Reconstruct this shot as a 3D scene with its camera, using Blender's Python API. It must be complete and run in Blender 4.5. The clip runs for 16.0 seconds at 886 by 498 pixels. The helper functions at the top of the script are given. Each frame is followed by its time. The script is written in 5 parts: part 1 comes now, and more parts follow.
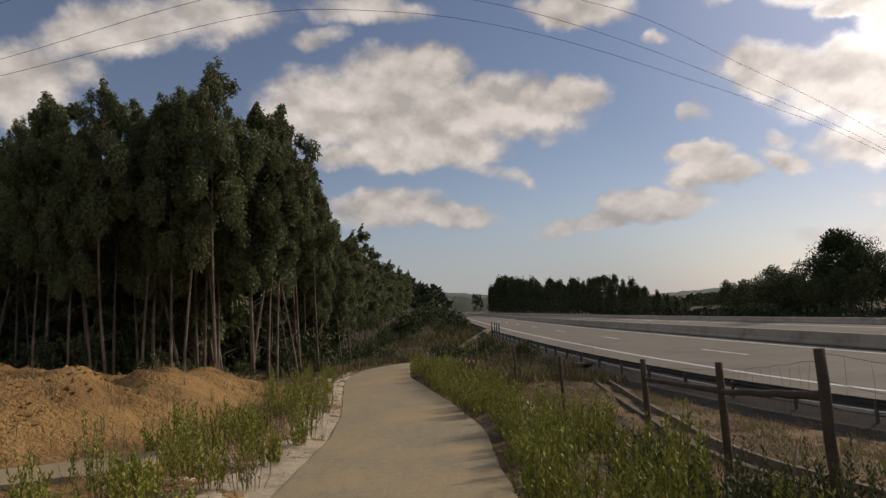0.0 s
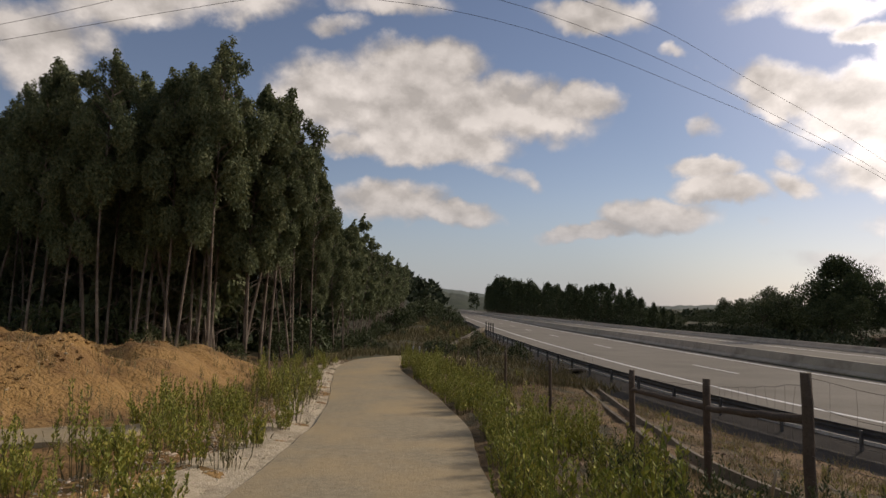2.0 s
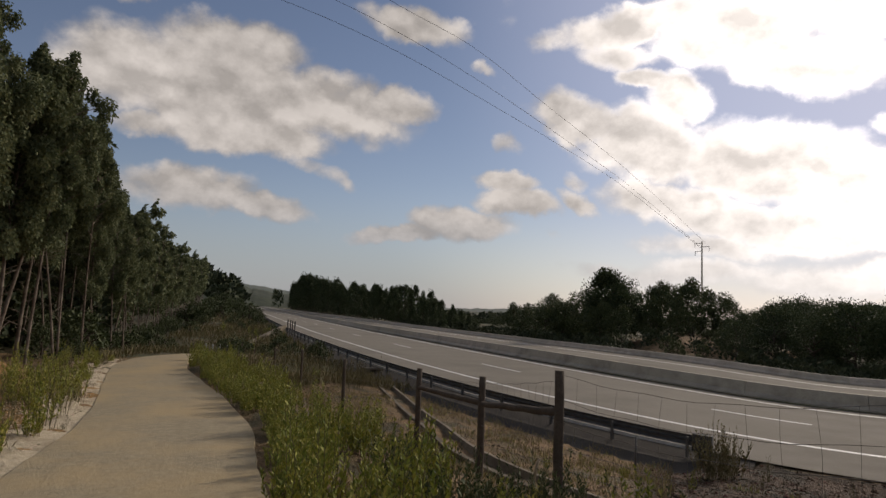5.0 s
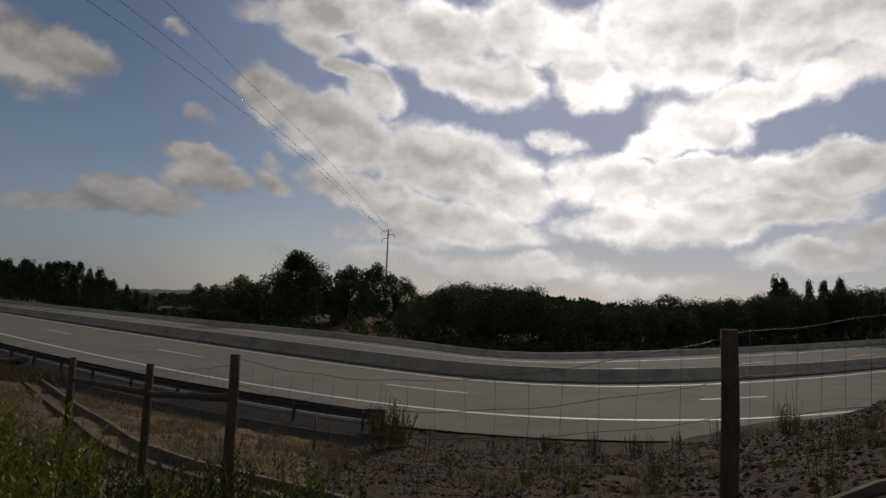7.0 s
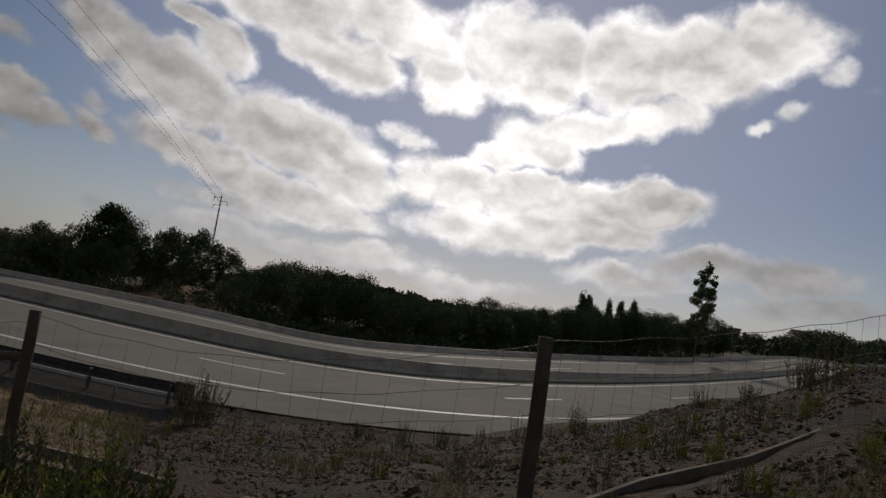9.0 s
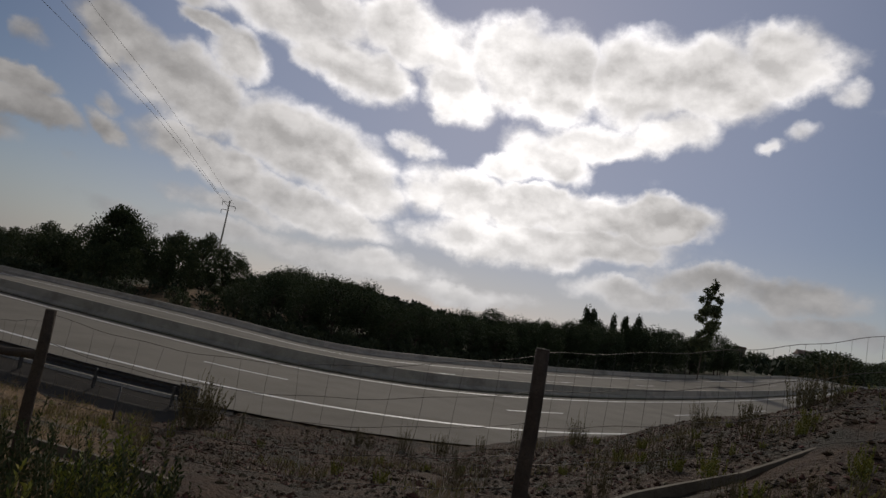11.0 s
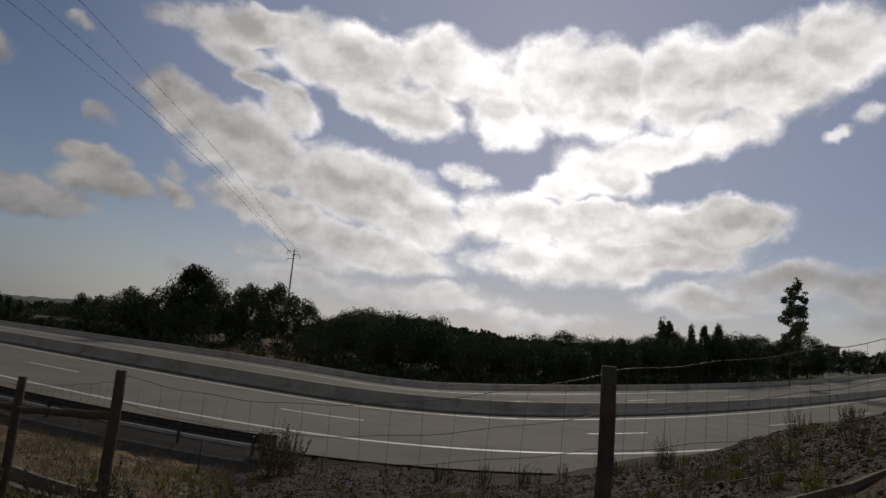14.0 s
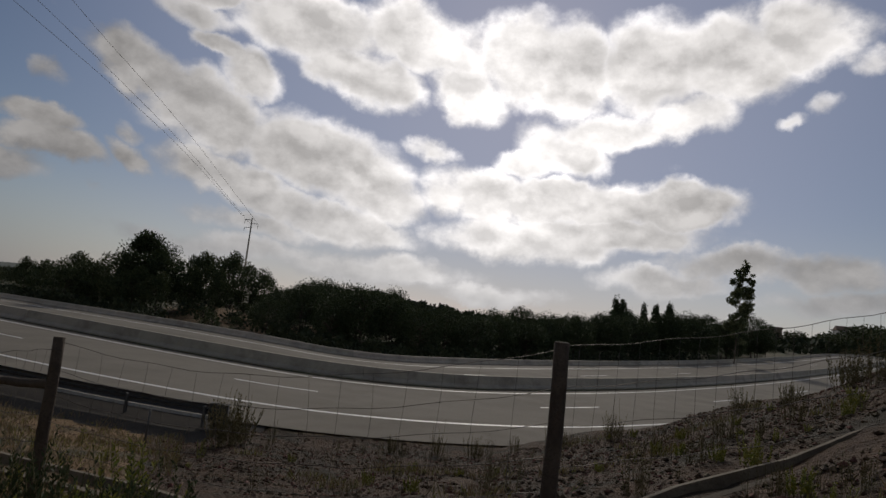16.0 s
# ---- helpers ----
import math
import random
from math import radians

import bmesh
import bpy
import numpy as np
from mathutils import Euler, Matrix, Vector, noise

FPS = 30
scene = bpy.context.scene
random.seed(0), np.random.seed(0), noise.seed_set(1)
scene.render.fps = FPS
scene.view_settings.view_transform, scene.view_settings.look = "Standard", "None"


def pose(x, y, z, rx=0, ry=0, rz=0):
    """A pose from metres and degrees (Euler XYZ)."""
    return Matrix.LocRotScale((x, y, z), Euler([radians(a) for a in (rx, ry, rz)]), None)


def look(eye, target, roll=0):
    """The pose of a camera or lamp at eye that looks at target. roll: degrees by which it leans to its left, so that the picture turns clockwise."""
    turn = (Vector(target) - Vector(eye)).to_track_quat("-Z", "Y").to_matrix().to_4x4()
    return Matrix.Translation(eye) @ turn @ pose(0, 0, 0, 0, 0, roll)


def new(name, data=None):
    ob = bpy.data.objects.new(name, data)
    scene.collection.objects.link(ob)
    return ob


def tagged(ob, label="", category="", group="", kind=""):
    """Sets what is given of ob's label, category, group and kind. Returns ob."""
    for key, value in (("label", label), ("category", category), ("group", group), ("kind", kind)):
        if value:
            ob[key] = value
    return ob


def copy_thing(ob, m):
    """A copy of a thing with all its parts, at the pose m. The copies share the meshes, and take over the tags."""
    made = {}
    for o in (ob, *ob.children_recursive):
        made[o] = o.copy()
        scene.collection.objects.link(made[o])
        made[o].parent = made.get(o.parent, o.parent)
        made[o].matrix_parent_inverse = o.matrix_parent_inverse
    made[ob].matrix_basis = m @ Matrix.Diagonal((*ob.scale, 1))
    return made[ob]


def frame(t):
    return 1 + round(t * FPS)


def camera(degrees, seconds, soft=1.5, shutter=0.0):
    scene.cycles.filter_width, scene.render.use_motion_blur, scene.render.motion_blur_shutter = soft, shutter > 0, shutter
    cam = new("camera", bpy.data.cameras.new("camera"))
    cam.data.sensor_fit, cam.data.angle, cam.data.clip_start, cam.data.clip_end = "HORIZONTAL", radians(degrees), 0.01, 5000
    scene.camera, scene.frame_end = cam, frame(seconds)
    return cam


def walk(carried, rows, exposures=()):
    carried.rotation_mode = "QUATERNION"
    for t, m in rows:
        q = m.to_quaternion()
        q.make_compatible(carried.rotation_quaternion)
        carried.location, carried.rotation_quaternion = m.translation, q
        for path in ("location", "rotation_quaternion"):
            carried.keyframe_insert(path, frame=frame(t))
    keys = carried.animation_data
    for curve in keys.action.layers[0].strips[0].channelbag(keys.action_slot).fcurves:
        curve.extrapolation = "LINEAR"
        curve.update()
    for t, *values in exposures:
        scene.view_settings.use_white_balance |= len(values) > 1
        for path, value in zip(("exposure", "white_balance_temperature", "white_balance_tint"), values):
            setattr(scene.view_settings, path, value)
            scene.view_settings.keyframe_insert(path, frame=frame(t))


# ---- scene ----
cam = camera(70.0, 16.0)
PATH = [
    (0.0, pose(-0.141, 0.113, 1.6, 95.66, 3.69, -0.13)),
    (0.5, pose(-0.136, 0.112, 1.6, 95.90, 5.78, -0.76)),
    (1.0, pose(-0.130, 0.108, 1.6, 96.09, 5.59, -0.19)),
    (1.5, pose(-0.121, 0.103, 1.6, 95.46, 1.85, -1.13)),
    (2.0, pose(-0.106, 0.094, 1.6, 95.28, -0.73, -0.50)),
    (2.5, pose(-0.090, 0.085, 1.6, 93.69, -2.12, 2.23)),
    (3.0, pose(-0.084, 0.080, 1.6, 95.83, -2.48, 1.86)),
    (3.5, pose(-0.086, 0.080, 1.6, 95.50, -3.44, -3.18)),
    (3.7, pose(-0.087, 0.081, 1.6, 95.50, -3.54, -6.18)),
    (5.8, pose(0.190, 0.002, 1.6, 95.58, -1.95, -26.77)),
    (6.0, pose(0.199, 0.014, 1.6, 95.53, -2.10, -30.12)),
    (6.5, pose(0.221, 0.046, 1.6, 95.32, -2.40, -37.97)),
    (7.0, pose(0.222, 0.061, 1.6, 95.22, -2.48, -45.26)),
    (7.5, pose(0.196, 0.056, 1.6, 94.46, -2.25, -49.86)),
    (8.0, pose(0.162, 0.054, 1.6, 94.90, -5.75, -54.46)),
    (8.5, pose(0.128, 0.064, 1.6, 95.33, -6.95, -58.39)),
    (9.0, pose(0.097, 0.075, 1.6, 95.63, -9.00, -60.79)),
    (9.5, pose(0.075, 0.078, 1.6, 96.54, -11.33, -60.28)),
    (12.0, pose(-0.090, -0.087, 1.6, 96.74, -9.18, -59.67)),
    (12.5, pose(-0.080, -0.070, 1.6, 97.25, -7.23, -57.21)),
    (13.0, pose(-0.039, -0.056, 1.6, 97.70, -7.29, -56.58)),
    (13.5, pose(0.075, -0.048, 1.6, 98.05, -6.56, -54.64)),
    (14.0, pose(0.126, -0.043, 1.6, 98.27, -5.37, -54.02)),
    (14.5, pose(0.157, -0.030, 1.6, 97.61, -3.33, -52.66)),
    (15.0, pose(0.191, -0.014, 1.6, 97.52, -3.46, -53.72)),
    (15.5, pose(0.217, -0.009, 1.6, 96.56, -5.29, -58.27)),
    (16.0, pose(0.232, -0.013, 1.6, 96.31, -6.55, -57.79)),
]
LIGHTING = [(0.0, 0.0, 7150, 16), (1.5, 0.06, 7150, 16), (3.5, 0.2, 7150, 16), (5.8, -0.5, 6950, 14), (6.5, -0.88, 6800, 13), (7.5, -1.0, 6700, 12), (9.0, -1.0, 6600, 12), (16.0, -0.98, 6600, 12)]
walk(cam, PATH, LIGHTING)

# ---- world, sun ----
SUN_AZ, SUN_EL = 62.5, 27.0
# clouds: azimuth, elevation, half width, half height in degrees, lean, weight
CLOUDS_AHEAD = [
    (-3.1, 18.2, 9.8, 4.1, -3, 1), (-10.3, 18.4, 5, 3.4, 0, 1), (6.9, 17.6, 7.4, 3, -6, 1), (12.6, 18.1, 3.6, 1.7, 1, 1), (-1.8, 21.6, 5.9, 2.1, -3, 1), (-0.2, 14.8, 7.5, 1.8, -3, 1), (-8.5, 14.2, 3, 0.9, -1, 0.8), (-4.6, 9.5, 5.3, 2.1, -3, 1),
    (1.5, 8.6, 4.3, 1.2, -4, 1), (19.4, 8, 4.6, 1.6, 4, 1), (13.6, 6.7, 4.1, 0.8, 3, 1), (23.2, 12, 2.8, 0.9, -9, 1), (24.3, 10.2, 3.7, 1.2, -8, 1), (30, 10.1, 2, 0.9, -32, 0.75), (29.6, 12, 1.3, 0.6, -22, 0.54), (13.8, 25.2, 4.8, 1.5, -9, 1),
]
CLOUDS_ABOVE = [
    (20.9, 21.7, 1.1, 0.5, -12, 0.58), (-27, 23.7, 5.2, 2.2, 18, 0.95), (-18.9, 25.6, 5.6, 1.8, 5, 0.85), (-10, 24.4, 2.8, 0.8, 10, 0.55), (-5.2, 26.7, 5.2, 1.2, -1, 0.7), (-33.1, 19, 3.3, 3.1, 8, 1), (-29.1, 20.3, 2.3, 2.1, 7, 0.6), (32.1, 4.1, 4.8, 0.9, -7, 0.5),
    (35.4, 20.4, 2.6, 1, -18, 0.95), (5.9, 12.2, 3.5, 0.8, -20, 0.6), (27.5, 7.8, 1.2, 0.5, -8, 0.36),
]
CLOUDS_SUNWARD = [
    (29.9, 17.1, 4.1, 2, -19, 1), (35.1, 14.8, 5.8, 3.1, -15, 1), (45, 12.9, 8.6, 3.4, -9, 1), (50.3, 10.8, 4.3, 2.8, -18, 1), (37.9, 9.7, 6, 2.1, -11, 1), (45.7, 7.8, 8.6, 1.9, -8, 1), (38.3, 18.7, 2.7, 2, -15, 0.95), (23.7, 15.1, 1.4, 0.9, -13, 0.65),
    (55, 14.9, 2.9, 1.1, -10, 0.7), (59.8, 11.4, 5.2, 2.5, -9, 1),
]
CLOUDS_HIGH = [
    (34.4, 25.2, 7.9, 1.5, 7, 1), (42.9, 23.7, 6.3, 2.8, -6, 1), (47.8, 20.6, 5.9, 2.5, -13, 1), (53.4, 24.3, 6.1, 2.9, -1, 1), (58.1, 20.3, 3.8, 2.8, -22, 1), (32.5, 23, 3.6, 1.4, -12, 0.8),
    (65, 11.1, 4.5, 2, -1, 1), (67.7, 12.4, 3.9, 1.4, -2, 1), (64.1, 7.7, 8.2, 2, 0, 1), (39.8, 3.9, 7.6, 1.2, 3, 0.75), (51, 3.6, 9.5, 1.5, 2, 0.85), (61.9, 2.6, 7, 1.1, 2, 0.8), (40.7, 6.1, 6.1, 1.1, -2, 0.8), (63.4, 23.6, 5.7, 4, -5, 1.1),
    (67.2, 15.9, 4, 2, -14, 0.95),
]
CLOUDS_SIDE = [
    (67.1, 22.1, 4, 4, 3, 1.1), (74, 23, 4.9, 4.3, 0, 1.1), (80.5, 23.7, 4.9, 3.7, -3, 1.1), (86, 25.2, 4.1, 2.7, -6, 1), (71, 17.8, 5.2, 1.9, 7, 1), (77.2, 19.3, 3.9, 2.1, 11, 1), (70.6, 11.4, 4.8, 2.1, 4, 1), (77.3, 11.7, 4.9, 2, 3, 1),
]
CLOUDS_LOW = [
    (65.9, 8.3, 7, 1.8, 5, 1), (72.8, 8.9, 6.1, 1.6, 4, 0.9), (82, 7.1, 5.1, 1.4, 4, 0.85), (88.1, 7, 5.3, 1.6, 3, 0.8), (90, 4.6, 5.1, 1.1, 5, 0.8), (87.7, 19.8, 1.2, 1, 19, 0.48), (85.5, 18.6, 0.9, 0.6, -3, 0.46), (90.4, 22.9, 1.3, 1.1, -7, 0.48),
    (76.8, 5.3, 5.9, 1.2, 5, 0.75), (63.7, 14.6, 2.5, 1.3, 5, 0.8),
]
CLOUDS_BEHIND = [
    (20, 45, 22, 8, 0, 0.9), (-45, 40, 20, 9, 0, 0.9), (62, 48, 26, 13, 0, 1.0), (120, 24, 18, 9, 0, 0.9), (155, 22, 20, 10, 0, 0.95), (190, 26, 22, 10, 0, 0.95), (230, 20, 22, 8, 0, 0.95), (265, 30, 22, 10, 0, 0.95), (295, 14, 16, 7, 0, 0.9),
]


def towards(az, el):
    a, e = radians(az), radians(el)
    return Vector((math.sin(a) * math.cos(e), math.cos(a) * math.cos(e), math.sin(e)))


def sky_world():
    w = bpy.data.worlds.new("sky")
    scene.world = w
    w.use_nodes = True
    nt = w.node_tree
    nt.nodes.clear()
    L = nt.links.new

    def N(kind, **k):
        n = nt.nodes.new(kind)
        for key, v in k.items():
            n.inputs[key].default_value = v
        return n

    def math_node(op, a, b=None, third=None):
        n = nt.nodes.new("ShaderNodeMath")
        n.operation = op
        for i, v in enumerate((a, b, third)):
            if v is None:
                continue
            if isinstance(v, (int, float)):
                n.inputs[i].default_value = v
            else:
                L(v, n.inputs[i])
        return n.outputs[0]

    def remap(v, a, b, c=0.0, d=1.0, kind="SMOOTHSTEP"):
        n = nt.nodes.new("ShaderNodeMapRange")
        n.interpolation_type = kind
        L(v, n.inputs[0])
        for i, q in enumerate((a, b, c, d)):
            n.inputs[i + 1].default_value = q
        return n.outputs[0]

    world_out = nt.nodes.new("ShaderNodeOutputWorld")
    co = nt.nodes.new("ShaderNodeTexCoord").outputs["Generated"]
    # wobble of the outlines
    wob = N("ShaderNodeTexNoise", Scale=11.0, Detail=5.0, Roughness=0.6)
    L(co, wob.inputs["Vector"])
    sub = nt.nodes.new("ShaderNodeVectorMath")
    sub.operation = "MULTIPLY_ADD"
    L(wob.outputs["Color"], sub.inputs[0])
    sub.inputs[1].default_value, sub.inputs[2].default_value = (0.06,) * 3, (-0.03,) * 3
    add = nt.nodes.new("ShaderNodeVectorMath")
    L(co, add.inputs[0])
    L(sub.outputs[0], add.inputs[1])
    def dotted(w):
        n = nt.nodes.new("ShaderNodeVectorMath")
        n.operation = "DOT_PRODUCT"
        L(add.outputs[0], n.inputs[0])
        n.inputs[1].default_value = w
        return n.outputs["Value"]

    best = None
    for az, el, wd, ht, lean, weight in CLOUDS_AHEAD + CLOUDS_ABOVE + CLOUDS_SUNWARD + CLOUDS_HIGH + CLOUDS_SIDE + CLOUDS_LOW + CLOUDS_BEHIND:
        d = towards(az, el)
        side = Vector((math.cos(radians(az)), -math.sin(radians(az)), 0))
        up, ca, sa = side.cross(d), math.cos(radians(lean)), math.sin(radians(lean))
        # distance from the cloud's middle along and across it, in half sizes, squared
        x, y = dotted((side * ca + up * sa) / radians(wd)), dotted((up * ca - side * sa) / radians(ht))
        far = math_node("MULTIPLY_ADD", y, y, third=math_node("MULTIPLY", x, x))
        v = remap(far, 1.75, 0.0, 0.0, weight, "LINEAR")
        best = v if best is None else math_node("MAXIMUM", best, v)
    # fine structure: billows, and the same a little higher up for their lit tops
    def billow(lift):
        flat = nt.nodes.new("ShaderNodeMapping")
        flat.inputs["Scale"].default_value = (1, 1, 1.35)
        flat.inputs["Location"].default_value = (0, 0, lift)
        L(co, flat.inputs["Vector"])
        n1 = N("ShaderNodeTexNoise", Scale=11.0, Detail=9.0, Roughness=0.6)
        L(flat.outputs[0], n1.inputs["Vector"])
        vo = nt.nodes.new("ShaderNodeTexVoronoi")
        vo.feature = "SMOOTH_F1"
        vo.inputs["Scale"].default_value, vo.inputs["Smoothness"].default_value = 21.0, 0.7
        wv = nt.nodes.new("ShaderNodeVectorMath")
        L(flat.outputs[0], wv.inputs[0])
        L(sub.outputs[0], wv.inputs[1])
        L(wv.outputs[0], vo.inputs["Vector"])
        puff = math_node("MULTIPLY", math_node("SUBTRACT", 0.42, vo.outputs["Distance"]), 0.26)
        return math_node("ADD", math_node("MULTIPLY", math_node("SUBTRACT", n1.outputs["Fac"], 0.5), 0.8), puff)

    fine = billow(0.0)
    above = billow(0.028)
    flat = nt.nodes.new("ShaderNodeMapping")
    flat.inputs["Scale"].default_value = (1, 1, 1.6)
    L(co, flat.inputs["Vector"])
    n2 = N("ShaderNodeTexNoise", Scale=3.2, Detail=4.0, Roughness=0.55)
    L(flat.outputs[0], n2.inputs["Vector"])
    dens = math_node("ADD", math_node("MULTIPLY", best, 0.8), fine)
    dens = math_node("ADD", dens, math_node("MULTIPLY", math_node("SUBTRACT", n2.outputs["Fac"], 0.5), 0.2))
    mask = remap(dens, 0.1, 0.58)
    core = remap(dens, 0.2, 0.7)
    relief = remap(math_node("SUBTRACT", fine, above), -0.13, 0.13, 0.74, 1.16, "LINEAR")
    # nearness to the sun brightens thin cloud
    sd = towards(SUN_AZ, SUN_EL)
    dot = nt.nodes.new("ShaderNodeVectorMath")
    dot.operation = "DOT_PRODUCT"
    L(co, dot.inputs[0])
    dot.inputs[1].default_value = sd
    glow = remap(dot.outputs["Value"], 0.83, 1.0)
    glow2 = remap(dot.outputs["Value"], 0.70, 1.0)
    # blue sky, and a haze band low down
    sky = nt.nodes.new("ShaderNodeTexSky")
    sky.sky_type, sky.sun_disc = "NISHITA", False
    sky.sun_elevation, sky.sun_rotation = radians(SUN_EL), radians(SUN_AZ)
    sky.air_density, sky.dust_density, sky.ozone_density = 1.0, 0.25, 3.0
    blue = nt.nodes.new("ShaderNodeVectorMath")
    blue.operation = "MULTIPLY"
    L(sky.outputs[0], blue.inputs[0])
    blue.inputs[1].default_value = (SKY_K * 1.12, SKY_K * 0.98, SKY_K * 0.94)
    sep = nt.nodes.new("ShaderNodeSeparateXYZ")
    L(co, sep.inputs[0])
    # cloud colour: pale tops, grey thick middles, bright near the sun
    cl = nt.nodes.new("ShaderNodeMix")
    cl.data_type = "RGBA"
    L(core, cl.inputs["Factor"])
    cl.inputs["A"].default_value = (0.50, 0.495, 0.50, 1)
    cl.inputs["B"].default_value = (0.60, 0.59, 0.578, 1)
    n3 = N("ShaderNodeTexNoise", Scale=6.0, Detail=5.0, Roughness=0.6)
    L(flat.outputs[0], n3.inputs["Vector"])
    shade = math_node("MULTIPLY", relief, remap(n3.outputs["Fac"], 0.34, 0.66, 0.82, 1.08, "LINEAR"))
    # towards the sun thin cloud shines and thick cloud stays grey
    thick = remap(math_node("ADD", core, math_node("MULTIPLY", math_node("SUBTRACT", n2.outputs["Fac"], 0.5), 2.2)), 0.4, 1.2, 1.0, 0.42)
    lit = math_node("ADD", math_node("MULTIPLY", glow2, 1.35), math_node("MULTIPLY", glow, 2.0))
    amp = math_node("MULTIPLY", shade, math_node("ADD", 0.96, math_node("MULTIPLY", lit, thick)))
    clv = nt.nodes.new("ShaderNodeVectorMath")
    clv.operation = "SCALE"
    L(cl.outputs["Result"], clv.inputs[0])
    L(amp, clv.inputs["Scale"])
    veil = nt.nodes.new("ShaderNodeMix")
    veil.data_type = "RGBA"
    L(remap(dot.outputs["Value"], 0.72, 1.0, 0.0, 0.6), veil.inputs["Factor"])
    L(blue.outputs[0], veil.inputs["A"])
    veil.inputs["B"].default_value = (0.59, 0.66, 0.88, 1)
    both = nt.nodes.new("ShaderNodeMix")
    both.data_type = "RGBA"
    L(mask, both.inputs["Factor"])
    L(veil.outputs["Result"], both.inputs["A"])
    L(clv.outputs[0], both.inputs["B"])
    # pale haze towards the horizon
    hz = nt.nodes.new("ShaderNodeMix")
    hz.data_type = "RGBA"
    L(math_node("MULTIPLY", remap(sep.outputs["Z"], 0.2, -0.01), remap(dot.outputs["Value"], 0.55, 0.9, 0.8, 0.55)), hz.inputs["Factor"])
    L(both.outputs["Result"], hz.inputs["A"])
    pale = nt.nodes.new("ShaderNodeMix")
    pale.data_type = "RGBA"
    L(remap(dot.outputs["Value"], 0.6, 0.92), pale.inputs["Factor"])
    pale.inputs["A"].default_value, pale.inputs["B"].default_value = (0.275, 0.335, 0.415, 1), (0.86, 0.88, 0.9, 1)
    L(pale.outputs["Result"], hz.inputs["B"])
    bg = nt.nodes.new("ShaderNodeBackground")
    L(hz.outputs["Result"], bg.inputs["Color"])
    bg.inputs["Strength"].default_value = 1.0
    L(bg.outputs[0], world_out.inputs["Surface"])


SKY_K = 0.085
sky_world()
sun_data = bpy.data.lights.new("sun", "SUN")
sun_data.energy, sun_data.angle, sun_data.color = 2.55, radians(3.0), (1.0, 0.93, 0.82)
sun = new("sun", sun_data)
sun.matrix_world = look(60 * towards(SUN_AZ, SUN_EL), (0, 0, 0))

